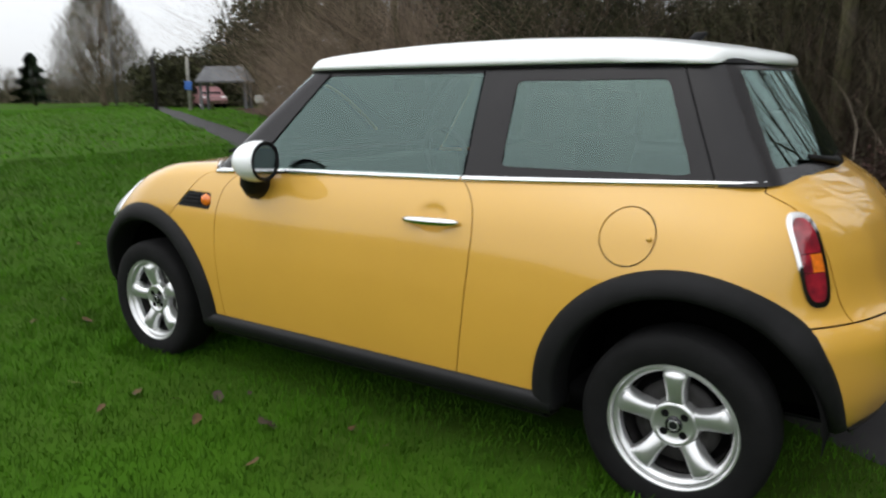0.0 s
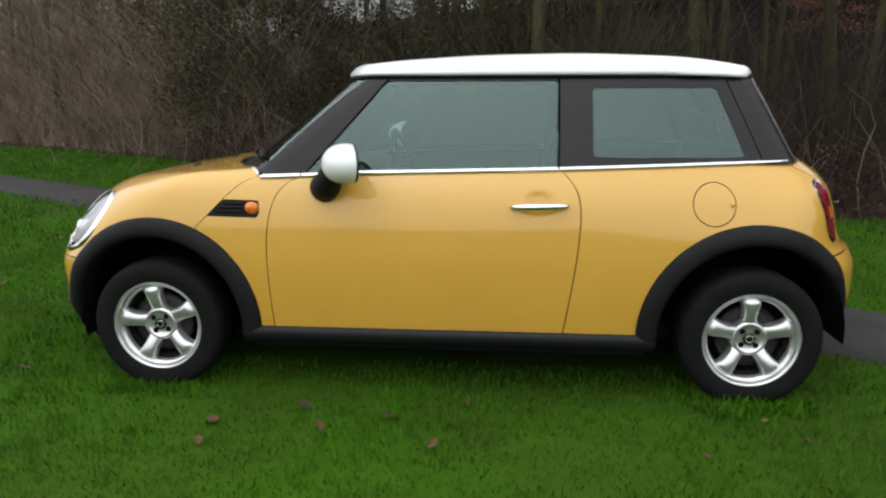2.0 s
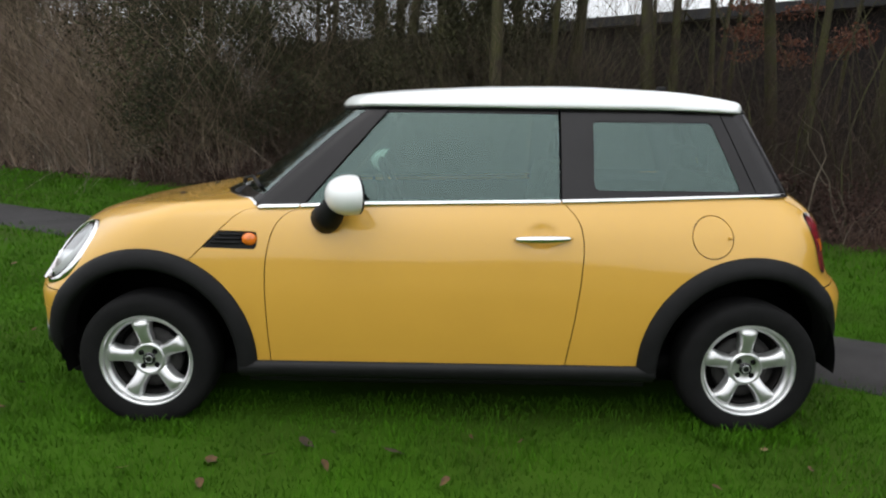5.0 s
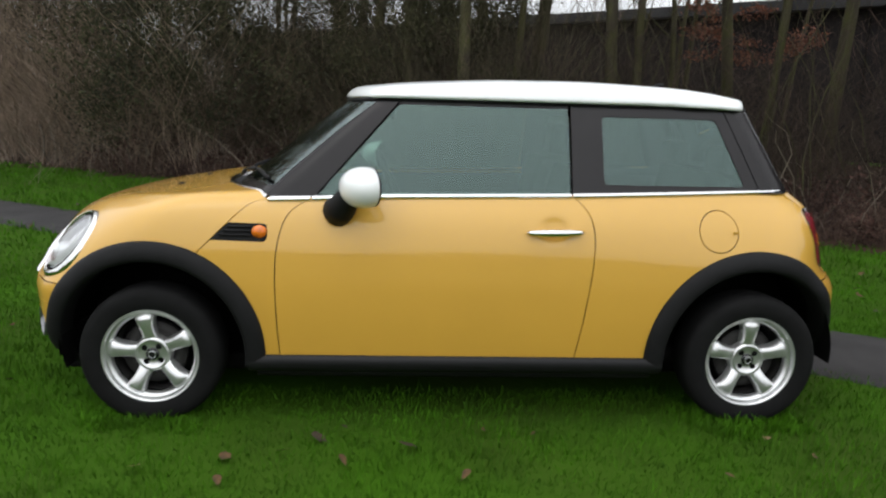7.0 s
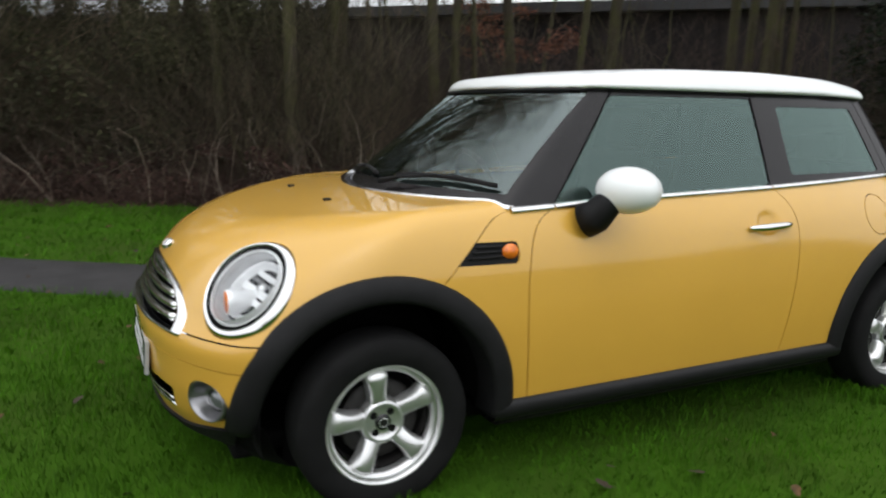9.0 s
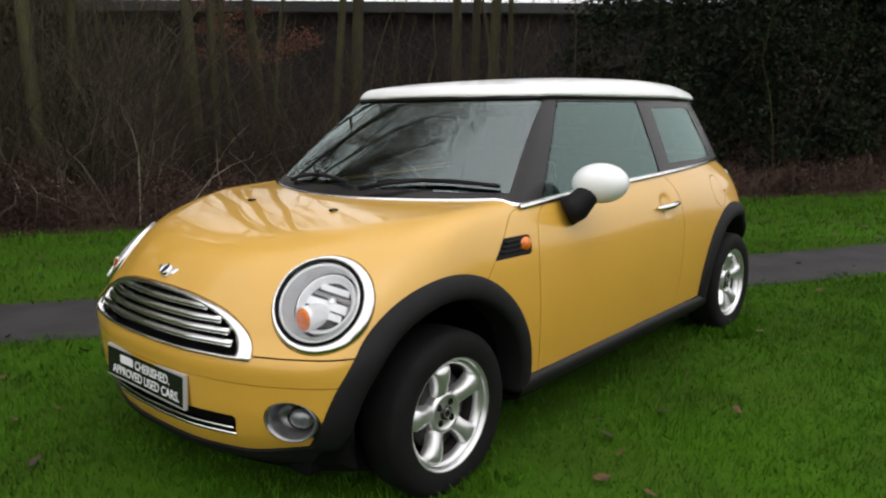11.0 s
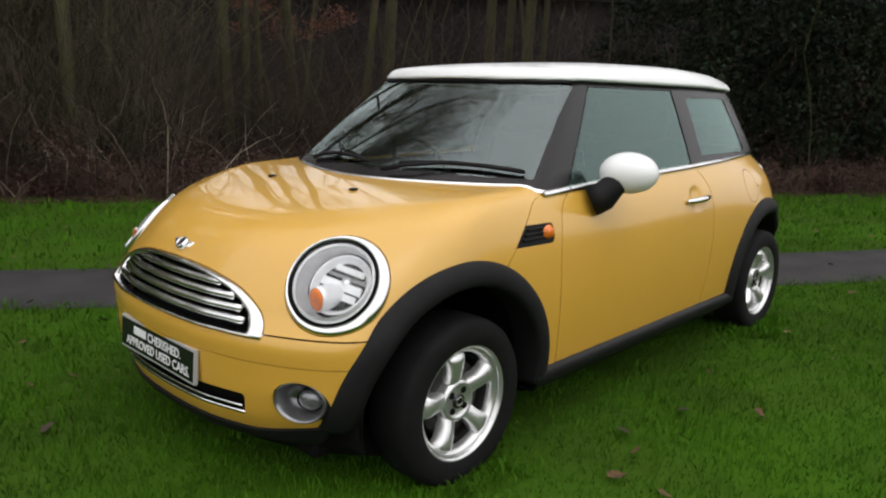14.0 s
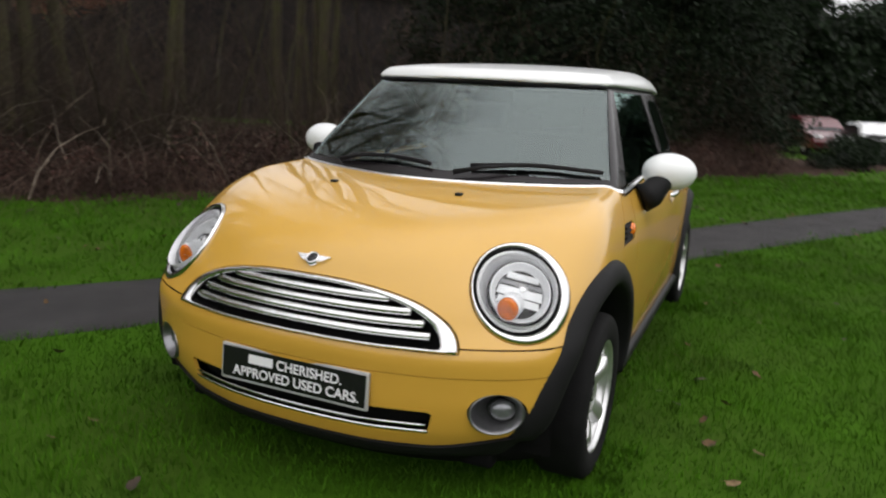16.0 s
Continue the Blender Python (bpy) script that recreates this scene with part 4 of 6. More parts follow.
def folded(mesh, depth=0.012):
    """A panel with its edges turned in, so that joints have depth."""
    V, F = mesh
    N = vertex_normals(mesh)
    edges = {}
    for q in F:
        for k, i in enumerate(q):
            j = q[(k + 1) % len(q)]
            edges[(i, j)] = 1
    rim = [e for e in edges if (e[1], e[0]) not in edges]
    v, f, at, low = [tuple(p) for p in V], list(F), {}, {}
    for i, j in rim:
        for k in (i, j):
            if k not in at:
                at[k] = len(v)
                v.append(tuple(V[k]))
                low[k] = len(v)
                v.append(tuple(V[k] - N[k] * depth))
        f.append((at[j], at[i], low[i], low[j]))
    return v, f


def fmax(*fields):
    return lambda p: np.max([g(p) for g in fields], axis=0)


X, Y, Z = (lambda p: p[:, 0]), (lambda p: p[:, 1]), (lambda p: p[:, 2])
S = lambda p: np.abs(p[:, 1])

car = empty("car", "small yellow three-door hatchback with white roof parked on grass", "car")


def car_part(name, mesh, material, label="", parent=None, depth=0.012):
    return part(name, folded(mesh, depth), material, parent or car, label)


def surface_s(x, z, f=body_f):
    """How far out the body's side lies at x, z."""
    t0, t1 = np.zeros_like(x), np.full_like(x, 1.0)
    for _ in range(24):
        tm = (t0 + t1) / 2
        inside = f(np.stack([x, tm, z], -1).reshape(-1, 3)).reshape(x.shape) < 0
        t0, t1 = np.where(inside, tm, t0), np.where(inside, t1, tm)
    return t0


def surface_x(s, z, f=body_f, front=True):
    t0, t1 = np.zeros_like(s), np.full_like(s, -2.1 if front else 2.0)
    for _ in range(26):
        tm = (t0 + t1) / 2
        inside = f(np.stack([tm, s, z], -1).reshape(-1, 3)).reshape(s.shape) < 0
        t0, t1 = np.where(inside, tm, t0), np.where(inside, t1, tm)
    return t0


def surface_z(x, s, f=body_f):
    t0, t1 = 0.6, 1.2
    for _ in range(24):
        tm = (t0 + t1) / 2
        if f(np.array([[x, s, tm]]))[0] < 0:
            t0 = tm
        else:
            t1 = tm
    return t0


WHEEL_X, WHEEL_Z, ARCH_Z, ARCH_R = 1.2335, 0.300, 0.312, 0.452
CORE, OUTER = ((-1.42, -0.42, 0.45), (1.36, 0.42, 0.66)), ((-2.05, -1.0, 0.10), (2.0, 1.0, 1.25))
body = shell(body_f, CORE, OUTER, (230, 84, 50))


def arch(p, r=0.425):
    q = np.minimum(np.hypot(p[:, 0] - WHEEL_X, p[:, 2] - ARCH_Z), np.hypot(p[:, 0] + WHEEL_X, p[:, 2] - ARCH_Z)) - r
    return np.maximum(q, 0.32 - np.abs(p[:, 1]))


def cabin(p):
    return np.max([belt_z(p[:, 0]) - p[:, 2], cowl_x(np.abs(p[:, 1])) - p[:, 0], p[:, 0] - tail_top_x(np.abs(p[:, 1]))], axis=0)


# a shallow bowl behind each door handle
cup = 1 - ((body[0][:, 0] - 0.378) / 0.062) ** 2 - ((body[0][:, 2] - 0.836) / 0.052) ** 2
dent = np.where((cup > 0) & (np.abs(body[0][:, 1]) > 0.6), np.clip(cup, 0, 1) ** 0.5 * 0.0135, 0)
body[0][:, 1] -= np.sign(body[0][:, 1]) * dent

# the dark inside of the shell, seen in the joints and openings
liner = shell(lambda p: body_f(p) + 0.016, CORE, OUTER, (90, 40, 24))
liner = clip(liner, lambda p: -arch(p, 0.45))
liner = clip(liner, lambda p: -np.max([belt_z(p[:, 0]) - 0.03 - p[:, 2], cowl_x(np.abs(p[:, 1])) + 0.13 - p[:, 0], p[:, 0] - tail_top_x(np.abs(p[:, 1])) + 0.03], axis=0))


def lamp_frame(side_):
    """Middle, across, up and outward axes of a headlamp."""
    c = np.array((-1.612, side_ * 0.622, 0.737))
    up = np.array((0.70, side_ * -0.09, 0.70))
    up /= np.linalg.norm(up)
    ac = np.array((0.50, side_ * 0.86, 0.02))
    ac -= up * (ac @ up)
    ac /= np.linalg.norm(ac)
    out = np.cross(ac, up) * side_
    if out[0] > 0:
        out = -out
    return c, ac, up, out


def lamp(side_, k=1.0):
    c, ac, up, out = lamp_frame(side_)
    if k < 0.9:
        c = c - ac * 0.012

    def g(p):
        q = p - c
        e = np.sqrt((q @ ac / 0.152) ** 2 + (q @ up / 0.164) ** 2) - k
        return np.maximum(e * 0.14, np.where(np.abs(q @ out) < 0.16, -1.0, 1.0))
    return g


def grille(k):
    def g(p):
        s, z = np.abs(p[:, 1]), p[:, 2]
        w, h = 0.500 - (1 - k) * 0.42, 0.162 - (1 - k) * 0.20
        low = 0.566 + (1 - k) * 0.085
        e = (np.abs(s / w) ** 2.5 + np.clip((z - low) / h, 0, 9) ** 1.9) ** 0.45 - 1
        return np.max([e * 0.12, low - z, p[:, 0] + 1.4], axis=0)
    return g


def low_grille(grow):
    def g(p):
        s, z = np.abs(p[:, 1]), p[:, 2]
        return np.max([s - 0.43 - grow - 0.25 * (z - 0.34), np.abs(z - 0.343 - 0.02 * s * s) - 0.036 - grow, p[:, 0] + 1.4], axis=0)
    return g


def fog(side_, r):
    return lambda p: np.maximum(np.hypot((p[:, 1] - side_ * 0.612) * 1.1, (p[:, 2] - 0.388) * 1.36) - r, p[:, 0] + 1.5)


def tail_lamp(side_, grow=0.0):
    """An upright rounded lamp at the rear corner."""
    def g(p):
        t = (p[:, 0] - 1.578 + 0.25 * (p[:, 2] - 0.82)) * 0.8 - (p[:, 1] * side_ - 0.715) * 0.6
        a, b = np.abs(t) / (0.047 + grow), np.abs(p[:, 2] - 0.805) / (0.124 + grow)
        return np.max([((a ** 3.2 + b ** 4) ** (1 / 3.5) - 1) * 0.07, -p[:, 1] * side_ + 0.3, 1.2 - p[:, 0]], axis=0)
    return g


for hole in (lamp(-1, 0.95), lamp(1, 0.95), grille(0.95), low_grille(-0.003), fog(-1, 0.104), fog(1, 0.104), tail_lamp(-1), tail_lamp(1)):
    liner = clip(liner, lambda p: -hole(p))
bonnet_edge = smooth_table([(0.5, -1.26), (0.66, -1.10), (0.73, -1.037), (0.80, -0.967), (0.86, -0.907), (0.905, -0.858), (0.925, -0.825), (0.935, -0.79), (0.95, -0.6), (1.0, 0.2)], 0.006, 0.4, 1.2)
door_front = smooth_table([(0.2, -0.717), (0.30, -0.721), (0.45, -0.731), (0.60, -0.737), (0.70, -0.735), (0.78, -0.725), (0.85, -0.706), (0.89, -0.682), (0.92, -0.645), (0.94, -0.60), (0.96, -0.55)], 0.012, 0.1, 1.1)
door_rear = smooth_table([(0.2, 0.468), (0.323, 0.487), (0.50, 0.515), (0.658, 0.535), (0.76, 0.543), (0.82, 0.543), (0.88, 0.533), (0.92, 0.512), (0.95, 0.483), (0.98, 0.452), (1.0, 0.44)], 0.012, 0.1, 1.1)

body = clip(body, lambda p: -arch(p))
body = clip(body, lambda p: -cabin(p))
skirt_z = smooth_table([(-2, 0.262), (-1.5, 0.262), (-1.3, 0.30), (1.3, 0.308), (1.5, 0.30), (2, 0.29)], 0.03, -2.2, 2.2)
corner_rise = smooth_table([(0, 0), (0.45, 0.0), (0.70, 0.055), (1, 0.06)], 0.04, 0, 1)
skirt, body = split(body, lambda p: p[:, 2] - skirt_z(p[:, 0]) - np.where(p[:, 0] < -1.45, corner_rise(np.abs(p[:, 1])), 0), 0.002)
front_lip, skirt = split(skirt, lambda p: p[:, 0] + 1.15, 0)
rear_lip, skirt = split(skirt, lambda p: 1.15 - p[:, 0], 0)
sill_near, sill_far = split(skirt, Y, 0)
for m, n in ((front_lip, "front_lip"), (rear_lip, "rear_lip"), (sill_near, "sill"), (sill_far, "sill")):
    car_part(n, raised(m, 0.008), M_TRIM, "matt black plastic lower cladding" if n == "sill" else "")

bumper, body = split(body, fmax(lambda p: p[:, 2] - 0.580, lambda p: p[:, 0] + 1.3))
rear_bumper, body = split(body, fmax(lambda p: p[:, 2] - 0.632, lambda p: 1.3 - p[:, 0]))
bonnet, body = split(body, lambda p: p[:, 0] - bonnet_edge(p[:, 2]))

# lamps, grilles and lights are let into the panels
lamp_skin = {}
for sd in (-1, 1):
    zone = lamp(sd)
    whole = clip(bonnet, zone)
    bonnet = clip(bonnet, lambda p: -zone(p), -0.003)
    lamp_skin[sd] = whole
mouth = clip(bonnet, grille(1.0))
bonnet = clip(bonnet, lambda p: -grille(1.0)(p), -0.002)
bumper = clip(bumper, lambda p: -grille(1.0)(p), -0.002)
lower_mouth = clip(bumper, low_grille(0.0))
bumper = clip(bumper, lambda p: -low_grille(0.0)(p), -0.001)
fog_skin = {}
for sd in (-1, 1):
    fog_skin[sd] = clip(bumper, fog(sd, 0.086))
    bumper = clip(bumper, lambda p: -fog(sd, 0.086)(p))
bumper_low, bumper_top = split(bumper, lambda p: p[:, 2] - 0.492 - 0.01 * p[:, 1] ** 2, 0.003)
car_part("bonnet", bonnet, M_YELLOW, "glossy yellow clamshell bonnet")
car_part("front_bumper", bumper_top, M_YELLOW)
car_part("bumper_apron", bumper_low, M_YELLOW)

tails = {}
for sd in (-1, 1):
    tails[sd] = clip(body, tail_lamp(sd))
    body = clip(body, lambda p: -tail_lamp(sd)(p))
    rear_bumper = clip(rear_bumper, lambda p: -tail_lamp(sd)(p))
car_part("rear_bumper", rear_bumper, M_YELLOW)
doors, body = split(body, fmax(lambda p: door_front(p[:, 2]) - p[:, 0], lambda p: p[:, 0] - door_rear(p[:, 2])))
door = {}
for sd in (-1, 1):
    leaf = clip(doors, lambda p: -p[:, 1] * sd)
    door[sd] = car_part("door", leaf, M_YELLOW, "closed yellow door")
fenders, rest = split(body, X, 0)


def vent(p):
    """The side grille behind the front wheel, cut off slantwise at the bonnet joint."""
    z = p[:, 2]
    mid = 0.809 - 0.02 * (p[:, 0] + 0.85)
    return np.max([np.abs(z - mid) - 0.035, p[:, 0] + 0.765 + 6 * (z - mid) ** 2, bonnet_edge(z) - p[:, 0] - 0.01], axis=0)


fender, vents = {}, {}
for sd in (-1, 1):
    f_ = clip(fenders, lambda p: -p[:, 1] * sd)
    vents[sd] = clip(f_, vent)
    fender[sd] = car_part("front_wing", clip(f_, lambda p: -vent(p)), M_YELLOW)
tailgate, quarters = split(rest, fmax(lambda p: 1.40 - p[:, 0], lambda p: np.abs(p[:, 1]) - 0.60 - 0.1 * (p[:, 2] - 0.8)))
car_part("tailgate", tailgate, M_YELLOW)
flap = lambda p: np.maximum(np.hypot(p[:, 0] - 1.062, p[:, 2] - 0.843) - 0.083, p[:, 1])
near_q, far_q = clip(quarters, Y), clip(quarters, lambda p: -p[:, 1])
flap_skin, near_q = split(near_q, flap, 0.004)
q_near = car_part("rear_quarter", near_q, M_YELLOW)
car_part("rear_quarter", far_q, M_YELLOW)
car_part("fuel_flap", flap_skin, M_YELLOW, "round yellow fuel flap")
part("inner_shell", liner, M_DARK, car)
part("flap_catch", revolve([(0, -0.006), (0.007, -0.004), (0.008, 0.004)], 10, centre=(1.13, -0.775, 0.843)), M_YELLOW, car)

# wheel arch trims, matt black plastic, proud of the paint
for sd in (-1, 1):
    for wx in (-WHEEL_X, WHEEL_X):
        prof = [(0.372, -0.09), (0.374, 0.010), (0.380, 0.021), (0.392, 0.026), (0.415, 0.025), (0.438, 0.020), (0.450, 0.012), (0.456, 0.002), (0.456, -0.012)]
        ang = np.radians(np.linspace(-2, 188, 72) if wx > 0 else np.linspace(-8, 183, 72))
        v, f = [], []
        for a in ang:
            ca, sa = math.cos(a), math.sin(a)
            # the trim narrows where it runs out into the rear bumper
            slim = 0.030 * max(0.0, ca - 0.75) / 0.25 if wx > 0 else 0.0
            for r, h in prof:
                r -= slim * max(0.0, r - 0.38) / 0.076
                x, z = wx + r * ca, ARCH_Z + r * sa
                rs = max(r, 0.41)
                base = float(surface_s(np.array([wx + rs * ca]), np.array([max(ARCH_Z + rs * sa, 0.24)]))[0])
                v.append((x, sd * (base + h), z))
        n = len(prof)
        for i in range(len(ang) - 1):
            for k in range(n - 1):
                q = (i * n + k, i * n + k + 1, (i + 1) * n + k + 1, (i + 1) * n + k)
                f.append(q if sd > 0 else q[::-1])
        f.append(tuple(range(n)) if sd < 0 else tuple(range(n))[::-1])
        last = (len(ang) - 1) * n
        f.append(tuple(range(last, last + n))[::-1] if sd < 0 else tuple(range(last, last + n)))
        part("wheel_arch_trim", (v, f), M_TRIM, car, "matt black plastic wheel arch trim")
        # the dark well behind it
        w, g = [], []
        for a in np.radians(np.linspace(-6, 186, 40)):
            for yy in (0.74, 0.36):
                w.append((wx + 0.385 * math.cos(a), sd * yy, ARCH_Z + 0.385 * math.sin(a)))
        for i in range(39):
            g.append((2 * i, 2 * i + 1, 2 * i + 3, 2 * i + 2))
        g.append(tuple(range(1, 80, 2)))
        part("wheel_well", (w, g), M_DARK, car)
        if wx < 0:
            # the stiff liner that shields the tyre from the front
            w, g = [], []
            for a in np.radians(np.linspace(172, 194, 12)):
                for r, yy in ((0.372, 0.742), (0.408 - 0.06 * max(0, a - 3.0), 0.742 - 0.6 * max(0, a - 3.0)), (0.40, 0.45), (0.372, 0.45)):
                    w.append((wx + r * math.cos(a), sd * yy, ARCH_Z + r * math.sin(a)))
            for i in range(11):
                g += [(4 * i + k, 4 * i + (k + 1) % 4, 4 * i + 4 + (k + 1) % 4, 4 * i + 4 + k) for k in range(4)]
            g += [(0, 1, 2, 3), (47, 46, 45, 44)]
            part("wheel_arch_liner", (w, g), M_DARK, car, smooth=False)


# wheels ----------------------------------------------------------
def wheel(wx, sd, turn):
    hub = new("wheel")
    hub.parent = car
    hub.matrix_local = pose(wx, sd * 0.73, WHEEL_Z, 0, 0, 0 if sd < 0 else 180) @ pose(0, 0, 0, 0, -turn, 0)
    R = 0.284
    prof = [(0.184, -0.066), (0.188, -0.076), (0.200, -0.084), (0.222, -0.088), (0.243, -0.089), (0.258, -0.086), (0.271, -0.079), (0.279, -0.068), (0.2825, -0.05), (R, 0.0), (0.2825, 0.05), (0.279, 0.068), (0.271, 0.08), (0.245, 0.088), (0.205, 0.08), (0.184, 0.072)]
    part("tyre", revolve(prof, 64), M_TYRE, hub, "black road tyre")
    part("rim_barrel", revolve([(0.152, 0.06), (0.156, -0.020), (0.157, -0.030)], 48), M_BRAKE, hub)
    rim = [(0.157, -0.030), (0.159, -0.046), (0.163, -0.056), (0.171, -0.063), (0.1745, -0.064), (0.1755, -0.059), (0.177, -0.060), (0.178, -0.070), (0.182, -0.077), (0.1865, -0.080), (0.190, -0.078), (0.1912, -0.068), (0.187, -0.06)]
    part("rim", revolve([(r * 1.03, h) for r, h in rim], 72), M_ALLOY, hub, "silver alloy rim")
    for k in range(5):
        a0 = math.pi / 2 + 2 * math.pi * k / 5
        v, f = [], []
        nu, nv = 19, 13
        for i in range(nu):
            u = i / (nu - 1)
            r = 0.042 + u * 0.135
            half = 0.0365 - 0.0075 * math.sin(math.pi * min(1, u * 1.15)) + 0.006 * u * u + 0.010 * max(0, 0.25 - u) / 0.25
            half *= math.sqrt(max(0.0, 1 - 0.72 * (max(0, u - 0.84) / 0.16) ** 2))
            face = -0.044 - 0.030 * math.sin(min(1, u / 0.9) * math.pi * 0.58) ** 1.3 + 0.016 * (max(0, u - 0.80) / 0.2) ** 2
            for j in range(nv):
                w = -1 + 2 * j / (nv - 1)
                t = w * half
                y = face + 0.011 * w * w + 0.006 * w ** 6 + (0.032 if abs(w) == 1 else 0)
                v.append((r * math.cos(a0) - t * math.sin(a0), y, r * math.sin(a0) + t * math.cos(a0)))
        v += [(p[0], p[1] + 0.03, p[2]) for p in v[-nv:]]
        for i in range(nu):
            for j in range(nv - 1):
                f.append((i * nv + j, i * nv + j + 1, (i + 1) * nv + j + 1, (i + 1) * nv + j))
        part("spoke", (v, f), M_ALLOY, hub)
    part("hub_plate", revolve([(0.0, -0.046), (0.030, -0.047), (0.050, -0.048), (0.0545, -0.052), (0.060, -0.0545), (0.067, -0.052), (0.074, -0.040), (0.078, 0.0)], 48), M_ALLOY, hub)
    # black discs on the plate stand for the shade inside the bolt holes
    for k in range(4):
        a = math.pi / 4 + math.pi / 2 * k - 0.05
        part("bolt_hole_shade", revolve([(0, -0.0490), (0.0088, -0.0490), (0.0108, -0.0505), (0.0125, -0.047)], 14, centre=(0.0405 * math.cos(a), 0, 0.0405 * math.sin(a))), M_DARK, hub)
    part("centre_cap", revolve([(0, -0.056), (0.020, -0.0555), (0.0245, -0.054), (0.026, -0.045)], 28), M_PLATE, hub, "black wheel centre cap")
    part("cap_emblem", revolve([(0.013, -0.0562), (0.0145, -0.0572), (0.016, -0.0560)], 24), M_ALLOY, hub)
    part("brake_disc", revolve([(0, 0.0), (0.06, -0.002), (0.062, -0.015), (0.128, -0.015), (0.130, 0.005), (0.06, 0.006)], 40), M_BRAKE, hub)
    part("back_plate", revolve([(0, 0.03), (0.15, 0.03), (0.172, 0.045)], 32), M_DARK, hub)
    return hub


for wx, sd, turn in ((-WHEEL_X, -1, 9), (WHEEL_X, -1, 1), (-WHEEL_X, 1, 25), (WHEEL_X, 1, 0)):
    wheel(wx, sd, turn)

# glasshouse ------------------------------------------------------
house = shell(house_f, ((-0.32, -0.40, 1.0), (1.2, 0.40, 1.2)), ((-1.5, -1.0, 0.72), (1.9, 1.0, 1.5)), (150, 70, 44))
house = clip(house, lambda p: np.where(p[:, 0] > -0.62, belt_z(p[:, 0]) - 0.012, belt_z(p[:, 0]) - 0.03) - p[:, 2])
house = clip(house, lambda p: p[:, 2] - 1.340)


def screen(p):
    s, z = np.abs(p[:, 1]), p[:, 2]
    return np.max([s - (0.688 - 0.37 * (z - 0.97)), 0.985 - z, z - 1.333, p[:, 0] + 0.2], axis=0)


def side_glass(p):
    z, s = p[:, 2], np.abs(p[:, 1])
    return np.max([-0.584 + 0.868 * (z - 0.944) - p[:, 0], p[:, 0] - 0.451, z - 1.322, 0.45 - s], axis=0)


def quarter_glass(p):
    x, z, s = p[:, 0], p[:, 2], np.abs(p[:, 1])
    right = x - (1.098 - 0.405 * (z - 1.279))
    corner = smax(smax(0.594 - x, right * 0.95, 0.01), smax(z - 1.293, 1.018 - z, 0.01), 0.018)
    return np.max([corner, 0.45 - s], axis=0)


def rear_glass(p):
    s, z = np.abs(p[:, 1]), p[:, 2]
    return np.max([s - (0.57 - 0.36 * (z - 1.0)), 1.04 - z, z - 1.318, 1.1 - p[:, 0]], axis=0)


panes = [("windscreen", screen, M_SCREEN, "clear windscreen reflecting bare branches"), ("door_window", side_glass, M_GLASS, ""), ("quarter_window", quarter_glass, M_GLASS, ""), ("rear_window", rear_glass, M_GLASS, "")]
for name, field, material, label in panes:
    pane = clip(house, field)
    house = clip(house, lambda p: -field(p))
    sides = [pane] if name in ("windscreen", "rear_window") else [clip(pane, Y), clip(pane, lambda p: -p[:, 1])]
    for m in sides:
        ob = part(name, raised(m, -0.003), material, car, label)
        ob.visible_shadow = False
front_frame, house = split(house, lambda p: p[:, 0] - (-0.589 + 0.868 * (p[:, 2] - 0.944)), 0.010)
door_frame, house = split(house, lambda p: p[:, 0] - 0.456, 0.010)
quarter_frame, rear_frame = split(house, lambda p: p[:, 0] - (1.139 - 0.425 * (p[:, 2] - 1.314)), 0.005)
for n_, m in (("windscreen_surround", front_frame), ("door_window_frame", clip(door_frame, Y)), ("door_window_frame", clip(door_frame, lambda p: -p[:, 1])), ("quarter_window_surround", clip(quarter_frame, Y)), ("quarter_window_surround", clip(quarter_frame, lambda p: -p[:, 1])), ("rear_window_surround", rear_frame)):
    car_part(n_, m, M_GLOSS, "gloss black window surround", depth=0.02)
inner_house = shell(lambda p: house_f(p) + 0.03, ((-0.32, -0.40, 1.0), (1.2, 0.40, 1.2)), ((-1.5, -1.0, 0.72), (1.9, 1.0, 1.5)), (60, 30, 20))
inner_house = clip(inner_house, lambda p: 0.95 - p[:, 2])
for field in (lambda p: screen(p) - 0.02, lambda p: side_glass(p) - 0.02, lambda p: quarter_glass(p) - 0.02, lambda p: rear_glass(p) - 0.02):
    inner_house = clip(inner_house, lambda p: -field(p))
part("headlining", inner_house, M_SEAT, car)

roof = shell(roof_f, ((-0.30, -0.40, 1.362), (1.05, 0.40, 1.372)), ((-0.9, -0.9, 1.27), (1.8, 0.9, 1.6)), (110, 60, 12))
car_part("roof", roof, M_WHITE, "white painted roof panel")
gutter = clip(shell(house_f, ((-0.32, -0.40, 1.0), (1.2, 0.40, 1.2)), ((-1.5, -1.0, 0.72), (1.9, 1.0, 1.5)), (90, 40, 60)), lambda p: 1.333 - p[:, 2])
car_part("roof_gutter", raised(gutter, 0.006), M_TRIM, depth=0.01)
part("aerial_base", tube([(1.00, 0, 1.415), (1.02, 0, 1.445), (1.05, 0, 1.455)], [0.026, 0.018, 0.006], 10), M_TRIM, car)

